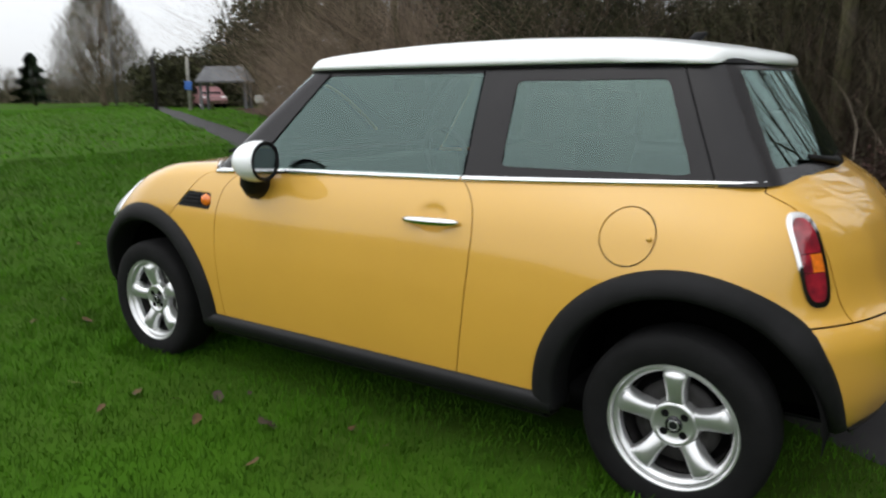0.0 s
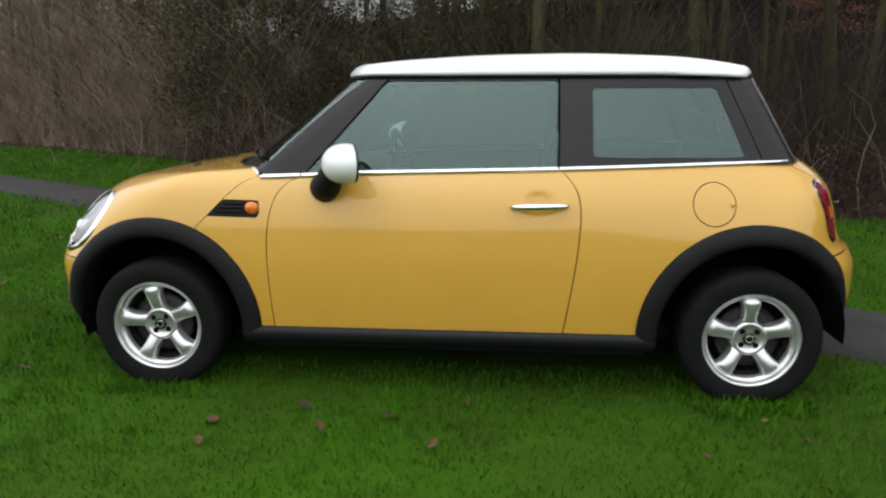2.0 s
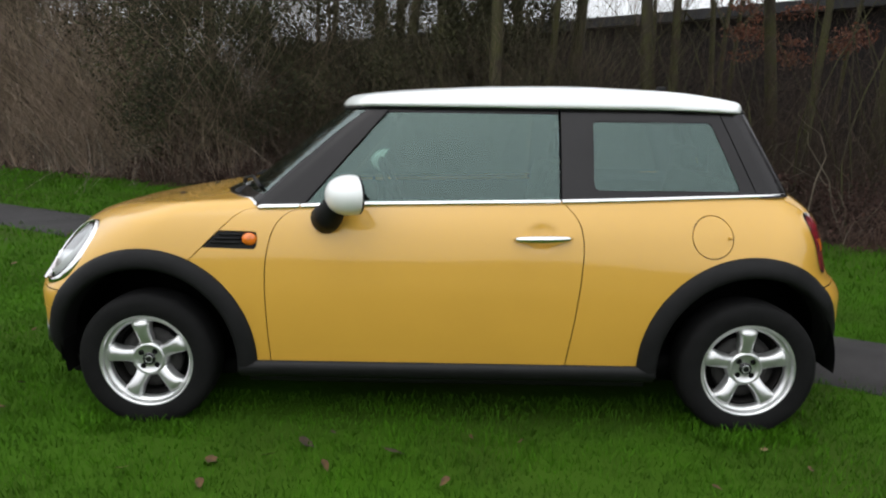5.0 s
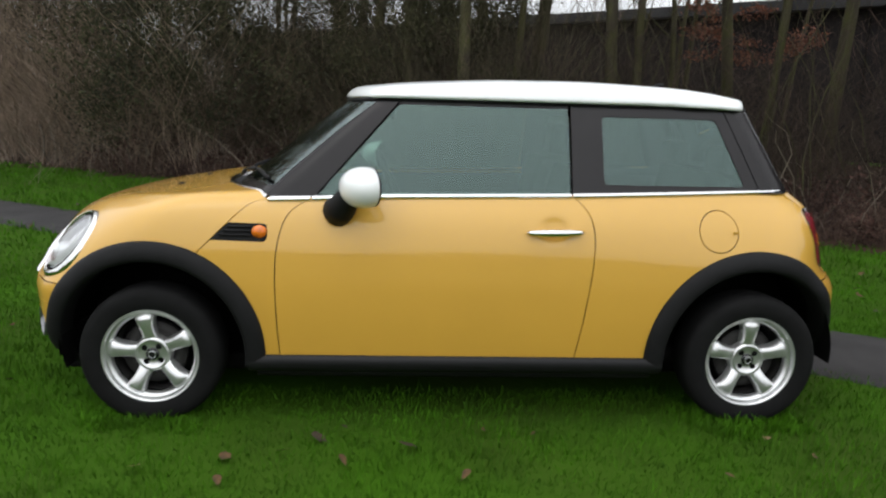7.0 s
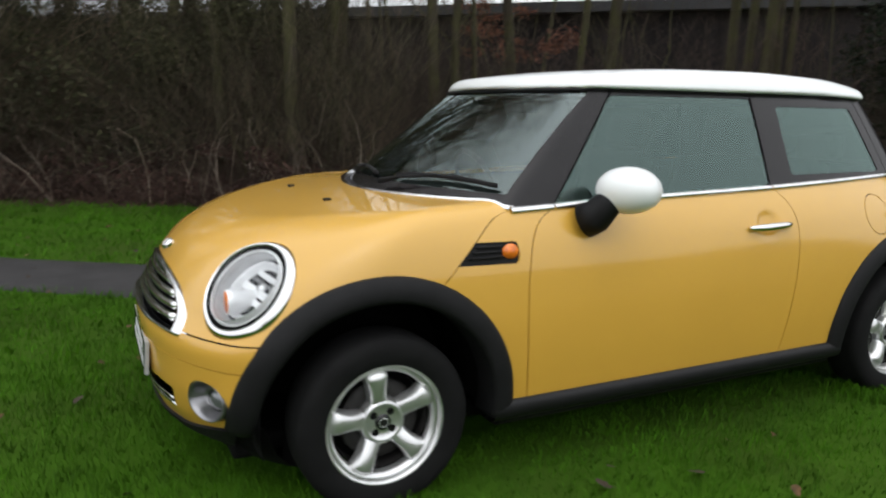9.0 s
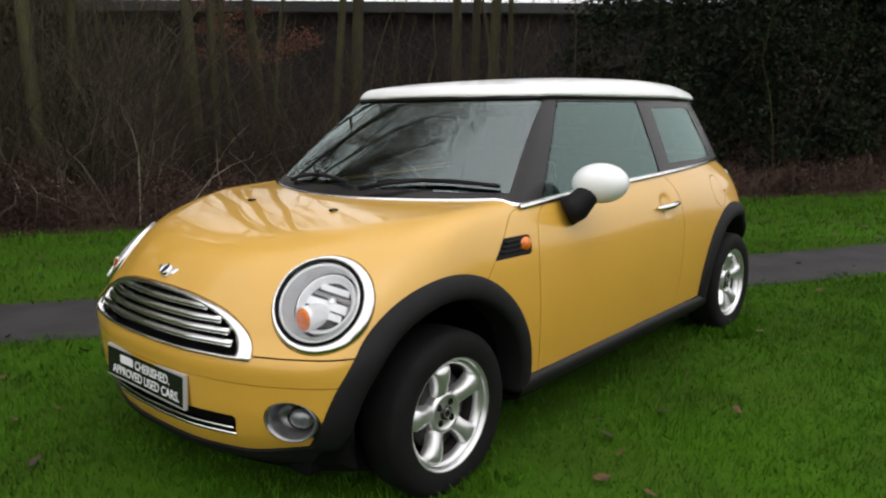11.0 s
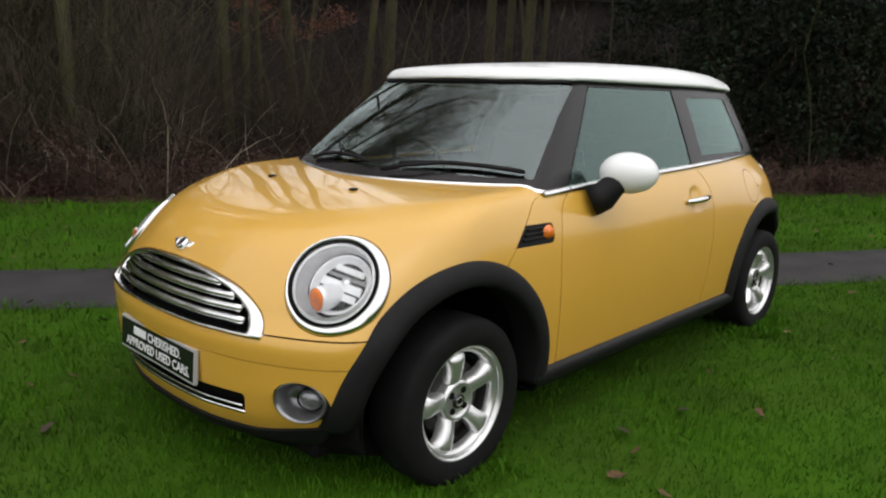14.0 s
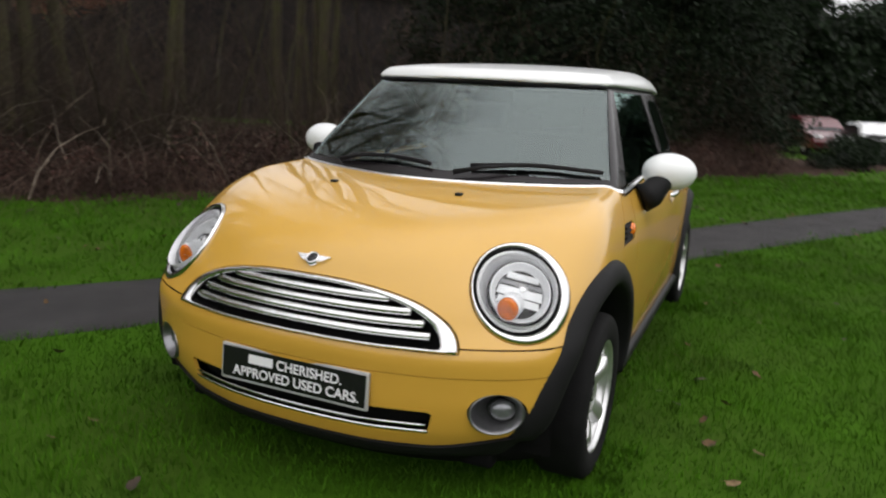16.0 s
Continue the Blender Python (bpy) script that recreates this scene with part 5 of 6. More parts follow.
# the bright strip along the belt, and round the foot of the windscreen
pieces = [(-0.770, -0.604), (-0.597, 0.452), (0.460, 1.40)]
for sd in (-1, 1):
    for x0, x1 in pieces:
        xs = np.linspace(x0, x1, max(6, int((x1 - x0) / 0.03)))
        zs = belt_z(xs)
        ss = np.maximum(surface_s(xs, zs - 0.012), surface_s(xs, zs + 0.004, house_f) - 0.002)
        v, f = [], []
        for x, z, s in zip(xs, zs, ss):
            v += [(x, sd * (s - 0.004), z - 0.013), (x, sd * (s + 0.006), z - 0.010), (x, sd * (s + 0.005), z + 0.002), (x, sd * (s - 0.02), z + 0.008)]
        for i in range(len(xs) - 1):
            for k in range(3):
                q = (i * 4 + k, (i + 1) * 4 + k, (i + 1) * 4 + k + 1, i * 4 + k + 1)
                f.append(q if sd < 0 else q[::-1])
        part("belt_strip", (v, f), M_CHROME, car, "bright chrome belt strip")
ys = np.linspace(-0.738, 0.738, 64)
v, f = [], []
for y in ys:
    x = cowl_x(abs(y))
    z = max(surface_z(x, min(abs(y), 0.72)), float(belt_z(np.array([x]))[0]) - 0.002)
    v += [(x - 0.008, y, z - 0.006), (x - 0.004, y, z + 0.005), (x + 0.008, y, z + 0.006), (x + 0.014, y, z - 0.012)]
for i in range(len(ys) - 1):
    for k in range(3):
        f.append((i * 4 + k, (i + 1) * 4 + k, (i + 1) * 4 + k + 1, i * 4 + k + 1)[::-1])
part("cowl_strip", (v, f), M_CHROME, car, "chrome strip at the rear edge of the bonnet")
part("scuttle", raised(clip(clip(liner, lambda p: cowl_x(np.abs(p[:, 1])) - 0.02 - p[:, 0]), lambda p: p[:, 0] + 0.6 + np.where(p[:, 2] > 0.86, 0, 9)), 0.006), M_TRIM, car)

# wipers
for y0, y1, pv_ in ((-0.655, -0.17, -0.12), (-0.01, 0.40, 0.44)):
    n = 12
    bl, st = [], []
    for i in range(n):
        y = y0 + (y1 - y0) * i / (n - 1)
        z = 1.000 + 0.014 * math.sin(math.pi * i / (n - 1)) + (0.006 if y0 < -0.1 else 0.0)
        x = float(surface_x(np.array([abs(y)]), np.array([z]), house_f)[0])
        bl.append((x - 0.022, y, z + 0.004))
    part("wiper_blade", tube(bl, 0.0085, 8), M_TRIM, car)
    mid = Vector(bl[n // 2])
    piv = Vector((cowl_x(abs(pv_)) + 0.055, pv_, 0.985))
    part("wiper_arm", tube([piv, piv.lerp(mid, 0.4) + Vector((-0.012, 0, 0.008)), mid + Vector((-0.010, 0, 0.002)), mid + Vector((-0.006, 0, 0.004))], [0.011, 0.007, 0.0055, 0.008], 8), M_TRIM, car)
for sd in (-1, 1):
    z = surface_z(-1.245, 0.255)
    part("washer_jet", boxes((-1.258, sd * 0.255 - 0.012, z - 0.008, -1.232, sd * 0.255 + 0.012, z + 0.008), bevel=0.004), M_TRIM, car)

# headlamps -------------------------------------------------------
def on_skin(pts, way, f=body_f, reach=0.2):
    """Slides points along a direction onto the body's skin."""
    t0, t1 = np.full(len(pts), -reach), np.full(len(pts), reach)
    for _ in range(26):
        tm = (t0 + t1) / 2
        inside = f(pts + way * tm[:, None]) < 0
        t0, t1 = np.where(inside, tm, t0), np.where(inside, t1, tm)
    return pts + way * t0[:, None]


def moulding(outer, inner, way, height, base=0.001, steps=9, closed=True, sink=0.014):
    """A rounded strip between two curves on the skin, its edges sunk into it."""
    rows_ = []
    for k in range(steps):
        w = k / (steps - 1)
        rows_.append(on_skin(outer + (inner - outer) * w, way) + way * (base + height * math.sin(math.pi * (0.04 + 0.92 * w)) ** 0.8))
    rows_ = [rows_[0] - way * sink] + rows_ + [rows_[-1] - way * sink]
    n = len(outer)
    f = []
    for i in range(len(rows_) - 1):
        for k in range(n if closed else n - 1):
            k2 = (k + 1) % n
            f.append((i * n + k, i * n + k2, (i + 1) * n + k2, (i + 1) * n + k))
    return np.concatenate(rows_), f


def ellipse_curve(c, ac, up, ra, rb, seg=72):
    t = np.linspace(0, 2 * np.pi, seg, endpoint=False)[:, None]
    return c + ac * ra * np.cos(t) + up * rb * np.sin(t)


for sd in (-1, 1):
    c, ac, up, out = lamp_frame(sd)
    ci = c - ac * 0.012
    edge_ = [ellipse_curve(c if k > 0.9 else ci, ac, up, 0.152 * k, 0.164 * k) for k in (1.0, 0.865, 0.805, 0.735)]
    unit = part("headlamp", moulding(edge_[0], edge_[1], out, 0.009), M_CHROME, car, "oval headlamp in a chrome ring")
    inner = clip(lamp_skin[sd], lamp(sd, 0.865))
    part("seal", moulding(edge_[1], edge_[2], out, 0.002, steps=4), M_DARK, unit, "black rubber lamp seal")
    core_ = clip(inner, lamp(sd, 0.805))
    q = core_[0] - c
    rr = np.sqrt((q @ ac / 0.152) ** 2 + (q @ up / 0.164) ** 2) / 0.805
    lens = part("lens", (core_[0] + out * (0.004 + 0.016 * np.clip(1 - rr ** 2, 0, 1))[:, None], core_[1]), M_LENS, unit, "clear headlamp lens")
    lens.visible_shadow = False

    def spot(a, b, d):
        return Vector(c + ac * a + up * b - out * d)

    def ring_mesh(ca, cb, rows_, seg=40):
        """Ellipses stacked along the lamp's axis: across, up, depth."""
        v, f = [], []
        for ra, rb, d in rows_:
            for k in range(seg):
                t = 2 * math.pi * k / seg
                v.append(spot(ca + ra * math.cos(t), cb + rb * math.sin(t), d))
        for i in range(len(rows_) - 1):
            for k in range(seg):
                k2 = (k + 1) % seg
                f.append((i * seg + k, i * seg + k2, (i + 1) * seg + k2, (i + 1) * seg + k))
        f.append(tuple(range((len(rows_) - 1) * seg, len(rows_) * seg)))
        return v, f

    part("lens_ring", moulding(edge_[2], edge_[3], out, 0.003, -0.004, steps=5, sink=0.006), M_RING, unit, "bright inner ring")
    part("bowl", ring_mesh(-0.010, 0, [(0.117, 0.124, 0.006), (0.114, 0.121, 0.030), (0.108, 0.117, 0.060), (0.06, 0.07, 0.088)]), M_BOWL, unit, "satin silver lamp bowl")
    part("reflector_gap", ring_mesh(0.0, 0.008, [(0.099, 0.109, 0.055), (0.098, 0.108, 0.040), (0.093, 0.103, 0.040), (0.091, 0.101, 0.055)]), M_DARK, unit)
    part("main_reflector", ring_mesh(0.0, 0.008, [(0.093, 0.103, 0.045), (0.090, 0.100, 0.032), (0.085, 0.095, 0.035), (0.079, 0.089, 0.048), (0.062, 0.069, 0.066), (0.030, 0.032, 0.076)]), M_REFL, unit, "bright round reflector")
    for hb, hh, wb, dd, mt in ((0.036, 0.008, 0.066, 0.054, M_FOGB), (0.062, 0.008, 0.050, 0.046, M_BOWL), (0.008, 0.012, 0.070, 0.046, M_BOWL), (-0.022, 0.010, 0.066, 0.050, M_BOWL)):
        v = [spot(a_ * wb, hb + b_ * hh, d_ - 0.004 * b_) for d_ in (dd, dd + 0.012) for a_, b_ in ((-1, -1), (1, -1), (0.94, 1), (-0.94, 1))]
        part("reflector_step", (v, [(0, 1, 2, 3), (7, 6, 5, 4)] + [(i, i + 4, (i + 1) % 4 + 4, (i + 1) % 4) for i in range(4)]), mt, unit, smooth=False)
    part("bulb_cap", ring_mesh(0.006, 0.024, [(0.017, 0.017, 0.06), (0.015, 0.015, 0.046), (0.008, 0.008, 0.041)], 20), M_CHROME, unit)
    # the indicator looks straight ahead from a bright tube
    tip = spot(-0.028, -0.072, 0.013)
    ahead = Vector((-0.99, sd * 0.06, 0.0)).normalized()
    beside = Vector((-ahead.y, ahead.x, 0))

    def along(r_, dx):
        return [tip - ahead * dx + beside * r_ * 1.05 * math.cos(k * math.pi / 14) + Vector((0, 0, r_ * 1.15 * math.sin(k * math.pi / 14))) for k in range(28)]

    def stack_(rows_):
        v, f = [], []
        for r_, dx in rows_:
            v += along(r_, dx)
        for i in range(len(rows_) - 1):
            f += [(i * 28 + k, i * 28 + (k + 1) % 28, (i + 1) * 28 + (k + 1) % 28, (i + 1) * 28 + k) for k in range(28)]
        return v, f

    part("indicator_tube", stack_([(0.026, 0.085), (0.033, 0.06), (0.0335, 0.002), (0.031, -0.001), (0.030, 0.006)]), M_REFL, unit, "bright indicator tube")
    part("indicator", stack_([(0.0302, 0.006), (0.0295, -0.001), (0.020, -0.004), (0.002, -0.005)]), M_AMBER, unit, "amber turn indicator")

# radiator grille -------------------------------------------------
def mouth_curve(k, seg=60):
    """The outline of the grille: an arch over a straight foot."""
    w, h, low = 0.500 - (1 - k) * 0.42, 0.162 - (1 - k) * 0.20, 0.566 + (1 - k) * 0.085
    t = np.linspace(0, np.pi, seg)
    y = np.concatenate([w * np.sign(np.cos(t)) * np.abs(np.cos(t)) ** 0.8, np.linspace(-w, w, 42)[1:-1]])
    z = np.concatenate([low + h * np.sin(t) ** 1.05, np.full(40, low)])
    return np.stack([surface_x(np.abs(y), z), y, z], 1)


surround = part("radiator_grille", moulding(mouth_curve(1.0), mouth_curve(0.885), np.array((-0.94, 0.0, 0.34)), 0.010, 0.002, sink=0.03), M_CHROME, car, "chrome-framed radiator grille with bright bars")
part("grille_back", raised(mouth, -0.045), M_DARK, surround)
for k in range(4):
    z = 0.602 + 0.0295 * k
    h = (z - 0.566) / 0.162
    w = 0.490 * max(0.05, (1 - h ** 1.9)) ** 0.4 - 0.062
    ys = np.linspace(-w, w, 36)
    xs = surface_x(np.abs(ys), np.full_like(ys, z))
    v, f = [], []
    for x, y in zip(xs, ys):
        for dx, dz in ((0.022, 0.0115), (0.0, 0.0125), (-0.006, 0.0095), (-0.010, 0.001), (-0.005, -0.0105), (0.022, -0.0125)):
            v.append((x + dx + 0.004, y, z + dz))
    for i in range(len(ys) - 1):
        for j in range(6):
            f.append((i * 6 + j, i * 6 + (j + 1) % 6, (i + 1) * 6 + (j + 1) % 6, (i + 1) * 6 + j))
    f += [tuple(range(6))[::-1], tuple(range(len(v) - 6, len(v)))]
    part("grille_bar", (v, f), M_CHROME, surround)

low = part("lower_grille", raised(lower_mouth, -0.04), M_DARK, car, "black lower air intake")
for z, w in ((0.335, 0.418), (0.314, 0.425)):
    ys = np.linspace(-w, w, 30)
    xs = surface_x(np.abs(ys), np.full_like(ys, z))
    part("intake_strip", tube([(x + 0.003, y, z + 0.02 * y * y) for x, y in zip(xs, ys)], 0.0058 if z < 0.33 else 0.0045, 6), M_CHROME, low)

for sd in (-1, 1):
    fx = float(surface_x(np.array([0.612]), np.array([0.388]))[0])
    d0, d1 = (float(surface_x(np.array([q]), np.array([0.388]))[0]) for q in (0.572, 0.652))
    n = Vector((-0.08, sd * (d1 - d0), 0.0)).normalized()
    turn = n.to_track_quat("Z", "Y").to_matrix().to_4x4()
    unit = new("fog_lamp")
    unit.parent = car
    unit.matrix_local = Matrix.Translation(Vector((fx, sd * 0.612, 0.388)) - n * 0.004) @ turn @ Matrix.Diagonal((1.06, 0.82, 1, 1))
    part("bezel", revolve([(0.079, -0.030), (0.0785, 0.003), (0.0755, 0.006), (0.072, 0.004), (0.066, -0.010), (0.054, -0.034), (0.045, -0.05), (0.0, -0.052)], 40, "z"), M_FOGB, unit, "satin silver fog lamp bowl")
    part("fog_lens", revolve([(0, -0.010), (0.018, -0.012), (0.032, -0.018), (0.037, -0.028), (0.037, -0.05)], 32, "z", centre=(sd * -0.022, 0, 0)), M_FOG, unit)
    part("fog_rim", revolve([(0.0372, -0.024), (0.041, -0.022), (0.042, -0.05)], 32, "z", centre=(sd * -0.022, 0, 0)), M_PLATE, unit)

# winged emblem, drawn as plain shapes
bx, bz = -1.772, 0.765
bn = Vector((-0.62, 0, 0.78)).normalized()
badge = new("bonnet_emblem")
badge.parent = car
bx = float(surface_x(np.array([0.0]), np.array([bz]))[0])
across, rise = Vector((0, -1, 0)), Vector((0, -1, 0)).cross(bn) * -1
badge.matrix_local = Matrix.Translation((bx - 0.001, 0, bz + 0.002)) @ Matrix((across, rise, bn)).transposed().to_4x4()
part("emblem_disc", revolve([(0, 0.010), (0.016, 0.0095), (0.021, 0.007), (0.022, -0.004)], 28, "z"), M_PLATE, badge)
part("emblem_ring", revolve([(0.017, 0.009), (0.019, 0.012), (0.0225, 0.010), (0.0235, -0.004)], 28, "z"), M_CHROME, badge)
for sd in (-1, 1):
    e, w_ = Vector((sd, 0, 0)), Vector((0, 1, 0))
    v = [e * 0.02 + w_ * 0.014, e * 0.062 + w_ * 0.013, e * 0.050 + w_ * 0.003, e * 0.040 - w_ * 0.006, e * 0.02 - w_ * 0.013]
    v = [Vector(p) + Vector((0, 0, -0.004)) for p in v] + [Vector(p) * (0.97) + Vector((0, 0, 0.006)) for p in v]
    f = [(0, 1, 2, 3, 4), (9, 8, 7, 6, 5)] + [(i, i + 5, (i + 1) % 5 + 5, (i + 1) % 5) for i in range(5)]
    part("emblem_wing", (v, f), M_CHROME, badge, smooth=False)

# the advertising plate on the front bumper
plate = part("front_plate", boxes((-0.008, -0.262, -0.057, 0.006, 0.262, 0.057), bevel=0.004), M_PLATEB, car, "black plate with white capitals in a grey frame", smooth=False)
plate.matrix_local = pose(-1.871, -0.004, 0.431, 0, 4, 0)
part("plate_face", boxes((-0.0095, -0.256, -0.049, -0.004, 0.256, 0.049)), M_PLATE, plate, smooth=False)
part("plate_holder", boxes((0.006, -0.22, -0.05, 0.05, 0.22, 0.045), bevel=0.004), M_TRIM, plate, smooth=False)


def letters(text, size, y, z, align, parent):
    cu = bpy.data.curves.new("lettering", "FONT")
    cu.body, cu.size, cu.extrude, cu.align_x = text, size, 0.0004, align
    cu.offset = 0.0006
    cu.materials.append(M_LETTER)
    ob = new("lettering", cu)
    ob.parent = parent
    ob.matrix_local = Matrix.Translation((-0.0102, y, z)) @ Matrix(((0, 0, -1, 0), (-1, 0, 0, 0), (0, 1, 0, 0), (0, 0, 0, 1)))
    return ob


letters("CHERISHED.", 0.0425, 0.055, 0.006, "LEFT", plate)
letters("APPROVED USED CARS.", 0.0425, 0.215, -0.036, "LEFT", plate)
part("brand_bar", boxes((-0.0103, 0.068, 0.007, -0.0093, 0.158, 0.035)), M_LETTER, plate, smooth=False)

# rear lamps
for sd in (-1, 1):
    m = tails[sd]
    unit = part("rear_lamp", folded(raised(clip(m, lambda p: -(tail_lamp(sd, -0.0135)(p))), 0.006), 0.012), M_CHROME, car, "upright red rear lamp in a chrome frame")
    inner = clip(m, tail_lamp(sd, -0.0145))
    rows_ = [("stop_lens", M_RED, 0.825, 2.0), ("side_lens", M_RED, 0.775, 0.825), ("indicator_lens", M_AMBER, 0.775, 0.825), ("rear_lens", M_RED, 0.60, 0.775)]
    for n_, mt, z0, z1 in rows_:
        m2 = clip(clip(inner, lambda p: z0 + 0.001 - p[:, 2]), lambda p: p[:, 2] - z1 + 0.001)
        if n_ in ("side_lens", "indicator_lens"):
            m2 = clip(m2, lambda p: ((p[:, 0] - 1.578 + 0.25 * (p[:, 2] - 0.82)) * 0.8 - (p[:, 1] * sd - 0.715) * 0.6 + 0.004) * (1 if n_ == "side_lens" else -1))
        if len(m2[1]):
            part(n_, folded(raised(m2, 0.008), 0.012), mt, unit)
part("tailgate_emblem", revolve([(0, 0.012), (0.03, 0.010), (0.036, 0.004), (0.037, -0.006)], 28, "x", centre=(1.696, 0, 0.80)), M_CHROME, car)
part("tailgate_handle", boxes((1.690, -0.12, 0.705, 1.727, 0.12, 0.735), bevel=0.008), M_CHROME, car)
part("rear_wiper", tube([(1.50, 0.0, 1.02), (1.52, -0.12, 1.03), (1.47, -0.36, 1.06)], [0.018, 0.012, 0.008], 8), M_TRIM, car)

# side grilles with their indicators
for sd in (-1, 1):
    unit = part("side_vent", folded(raised(vents[sd], -0.004), 0.01), M_TRIM, car, "black slatted side vent")
    for k in range(3):
        z = 0.798 + 0.016 * k
        x0 = float(bonnet_edge(z)) + 0.018
        xs = np.linspace(x0, -0.83, 8)
        ss = surface_s(xs, np.full_like(xs, z))
        part("vent_slat", tube([(x, sd * (s + 0.001), z) for x, s in zip(xs, ss)], 0.0045, 6), M_TRIM, unit)
    s0 = float(surface_s(np.array([-0.798]), np.array([0.811]))[0])
    v, f = revolve([(0, -0.013), (0.5, -0.011), (0.85, -0.006), (1.0, 0.004)], 28)
    part("side_indicator", ([(-0.798 + p.x * 0.031, sd * (s0 - p.y), 0.811 + p.z * 0.026) for p in v], f), M_AMBER, unit, "amber side indicator")

# door handles and mirrors
for sd in (-1, 1):
    xs = np.linspace(0.264, 0.494, 15)
    ss = surface_s(xs, np.full_like(xs, 0.830))
    pts, rad = [], []
    for i, (x, s) in enumerate(zip(xs, ss)):
        t = i / 14
        pts.append((x, sd * (s + 0.008 + 0.016 * math.sin(math.pi * t) ** 0.6), 0.828 + 0.006 * t))
        rad.append(0.007 + 0.0085 * math.sin(math.pi * t) ** 0.5)
    v, f = tube(pts, rad, 12)
    part("door_handle", (v, f), M_CHROME, door[sd], "chrome door handle")
    # the mirror: a black foot and an egg-shaped white cap with the glass behind
    mirror = new("door_mirror")
    mirror.parent = car
    mirror.matrix_local = pose(-0.407, sd * 0.860, 1.002 if sd < 0 else 1.022, 0, 0, sd * -20)
    cv, cf = [], []
    seg, rings = 32, 16
    for i in range(rings + 1):
        t = i / rings * math.pi / 2 * 1.22
        for k in range(seg):
            a = 2 * math.pi * k / seg
            r = math.sin(t) ** 0.9 if t < math.pi / 2 else 1 - 0.25 * (t - math.pi / 2) ** 2
            cv.append((-math.cos(t) * 0.090 + 0.020, math.cos(a) * r * 0.112, math.sin(a) * r * 0.079))
    for i in range(rings):
        for k in range(seg):
            cf.append((i * seg + k, i * seg + (k + 1) % seg, (i + 1) * seg + (k + 1) % seg, (i + 1) * seg + k))
    part("mirror_cap", (cv, cf), M_WHITE, mirror, "white mirror cap")
    rv, rf = revolve([(0.0, 0.049), (0.9, 0.049), (0.985, 0.06), (1.0, 0.05), (0.985, 0.03)], 32, "x")
    part("mirror_rim", ([(q.x, q.y * 0.105, q.z * 0.076) for q in rv], rf), M_TRIM, mirror)
    gv, gf = revolve([(0.0, 0.052), (1.0, 0.052)], 32, "x")
    part("mirror_glass", ([(q.x, q.y * 0.090, q.z * 0.062) for q in gv], gf), M_MIRROR, mirror, "mirror glass")
    foot = [(-0.452 + 0.402, sd * (0.735 - 0.853), -0.108), (-0.445 + 0.402, sd * (0.775 - 0.853), -0.088), (-0.43 + 0.402, sd * (0.81 - 0.853), -0.045), (-0.415 + 0.402, sd * (0.845 - 0.853), -0.01)]
    part("mirror_foot", tube(foot, [0.062, 0.058, 0.048, 0.040], 14), M_TRIM, mirror, "black mirror foot")

# the sills stand proud of the doors
for sd in (-1, 1):
    xs = np.linspace(-0.85, 0.85, 24)
    ss = surface_s(xs, np.full_like(xs, 0.30))
    v, f = [], []
    prof = [(0.004, 0.310), (0.014, 0.306), (0.021, 0.294), (0.023, 0.276), (0.018, 0.256), (0.002, 0.240), (-0.06, 0.230)]
    for x, q in zip(xs, ss):
        v += [(x, sd * (q + dy), z) for dy, z in prof]
    n = len(prof)
    for i in range(len(xs) - 1):
        for k in range(n - 1):
            q = (i * n + k, (i + 1) * n + k, (i + 1) * n + k + 1, i * n + k + 1)
            f.append(q[::-1] if sd < 0 else q)
    part("sill_trim", (v, f), M_SILL, car, "satin black sill trim")
    # an unseen black box added to deepen the shade under the sill
    part("side_shade_box", boxes((-0.80, min(sd * 0.58, sd * 0.71), 0.185, 0.80, max(sd * 0.58, sd * 0.71), 0.232), bevel=0.01), M_DARK, car)

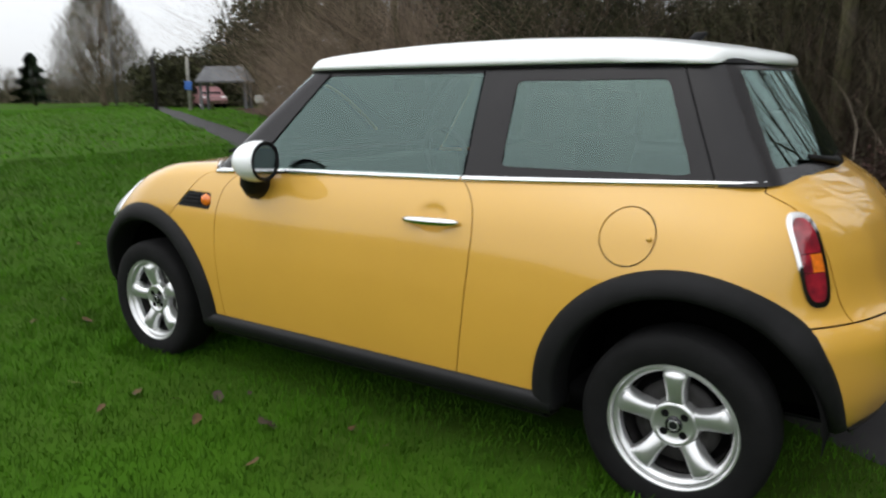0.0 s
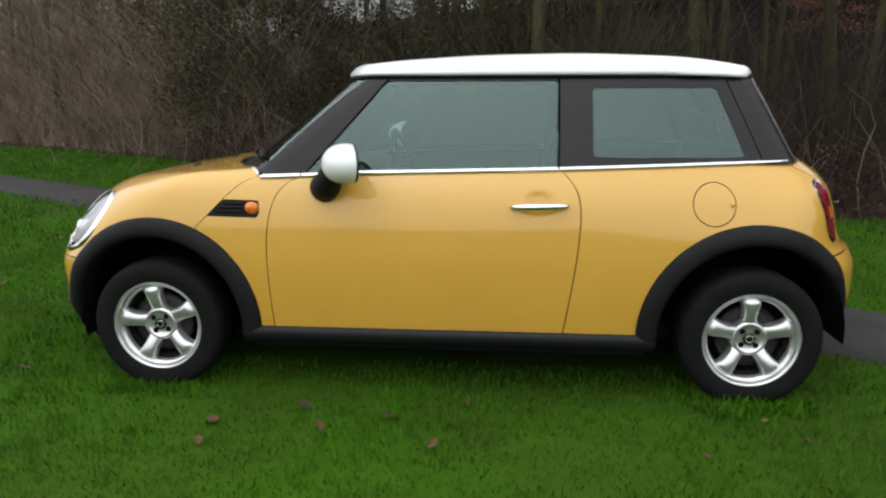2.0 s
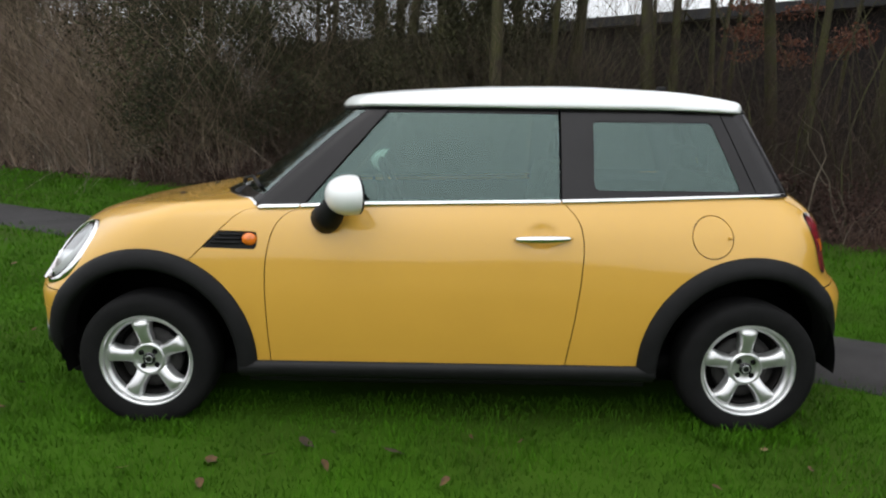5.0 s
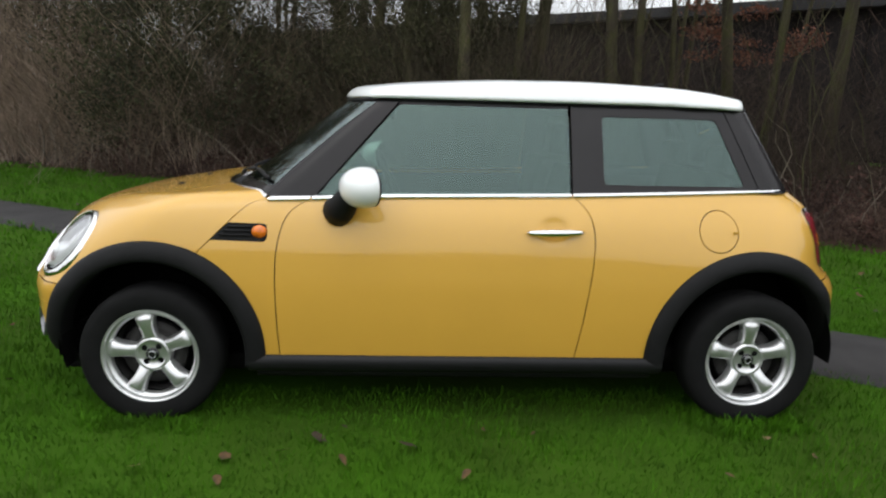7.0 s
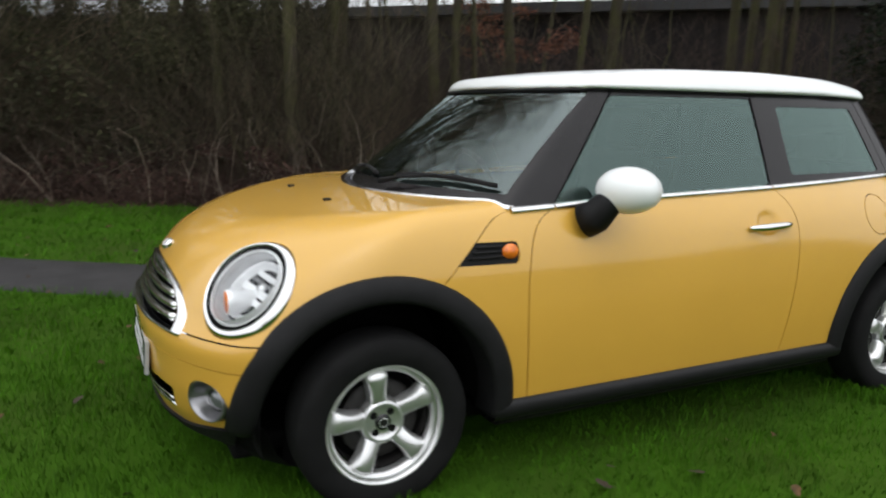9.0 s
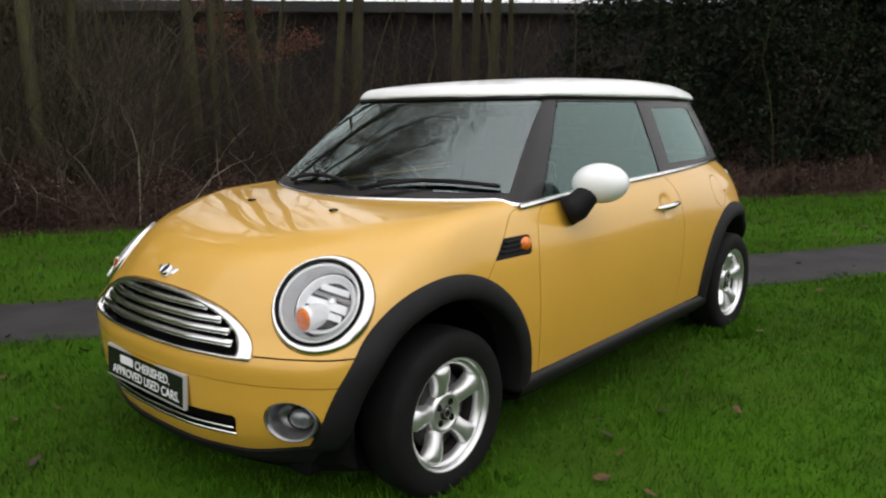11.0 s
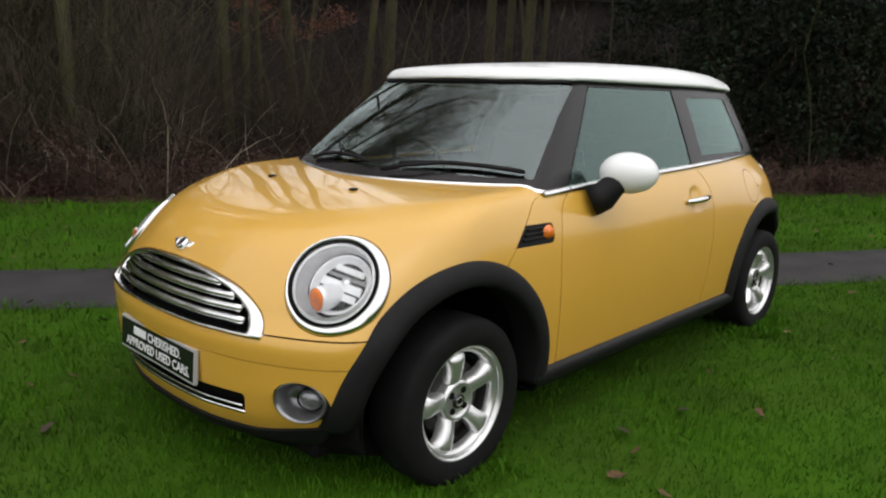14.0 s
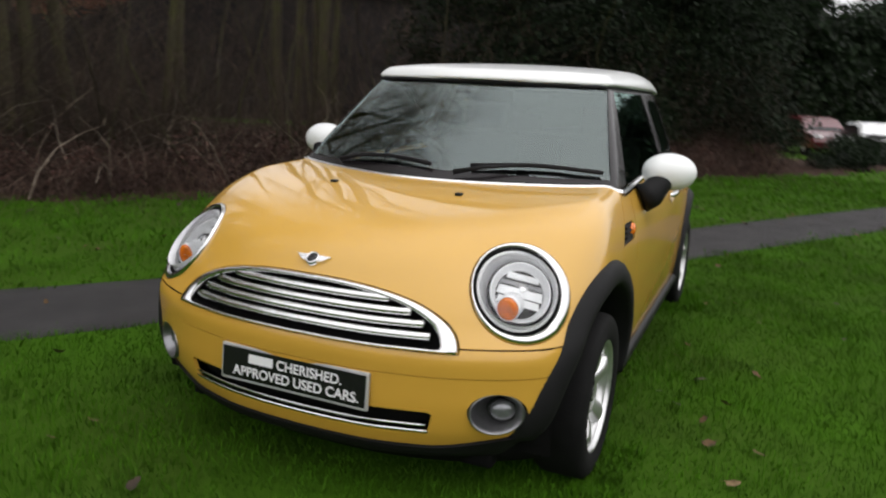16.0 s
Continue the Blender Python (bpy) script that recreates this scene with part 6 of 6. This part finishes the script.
# the black tray under the car and the lower front valance
part("under_tray", boxes((-1.66, -0.58, 0.165, 1.42, 0.58, 0.235), bevel=0.02), M_DARK, car)
# valance set low and forward; its black also stands for shade under the nose
ys = np.linspace(-0.69, 0.69, 40)
v, f = [], []
for y in ys:
    back = 0.05 + 0.26 * min(1.0, max(0.0, (0.62 - abs(y)) / 0.1))
    x = float(surface_x(np.array([abs(y)]), np.array([0.262]))[0])
    v += [(x + 0.02, y, 0.262 + 0.055 * max(0, (abs(y) - 0.45) / 0.3)), (x + 0.060, y, 0.21), (x + 0.105, y, 0.165), (x + 0.10 + back, y, 0.155), (x + 0.11 + back, y, 0.25)]
for i in range(39):
    for k in range(4):
        f.append((i * 5 + k, i * 5 + k + 1, (i + 1) * 5 + k + 1, (i + 1) * 5 + k))
part("front_valance", (v, f), M_DARK, car)

# inside ----------------------------------------------------------
part("dashboard", boxes((-0.72, -0.64, 0.55, -0.42, 0.64, 0.93), bevel=0.05), M_SEAT, car)
part("cabin_floor", boxes((-0.75, -0.66, 0.24, 1.35, 0.66, 0.30)), M_DARK, car)
for y in (-0.35, 0.35):
    seat = part("front_seat", boxes((-0.12, y - 0.24, 0.36, 0.40, y + 0.24, 0.56), bevel=0.06), M_SEAT, car, "dark cloth front seat")
    bk = part("seat_back", boxes((-0.07, y - 0.23, -0.05, 0.07, y + 0.23, 0.56), bevel=0.055), M_SEAT, seat)
    bk.data.transform(pose(0.42, 0, 0.52, 0, 14, 0))
    hr = part("headrest", boxes((-0.045, y - 0.13, 0.0, 0.045, y + 0.13, 0.17), bevel=0.04), M_SEAT, seat)
    hr.data.transform(pose(0.585, 0, 1.08, 0, 10, 0))
rs = part("rear_seat", boxes((0.66, -0.35, 0.40, 1.12, 0.35, 0.58), bevel=0.05), M_SEAT, car, "dark rear bench seat")
rb = part("rear_backrest", boxes((-0.06, -0.35, 0.0, 0.06, 0.35, 0.50), bevel=0.05), M_SEAT, rs)
rb.data.transform(pose(1.14, 0, 0.55, 0, 12, 0))
for y in (-0.3, 0.3):
    part("rear_headrest", boxes((1.21, y - 0.11, 1.05, 1.29, y + 0.11, 1.17), bevel=0.03), M_SEAT, rs)
wv, wf = revolve([(0.185 + 0.014 * math.cos(a), 0.014 * math.sin(a)) for a in np.linspace(0, 2 * math.pi, 8, endpoint=False)], 36, "x", closed=True)
sw = part("steering_wheel", (wv, wf), M_SEAT, car)
sw.data.transform(pose(-0.30, 0.36, 0.90, 0, -24, 0))
part("steering_hub", boxes((-0.36, 0.28, 0.85, -0.31, 0.44, 0.94), bevel=0.02), M_SEAT, car)
part("rear_view_mirror", boxes((-0.30, -0.11, 1.25, -0.27, 0.11, 1.31), bevel=0.012), M_TRIM, car)
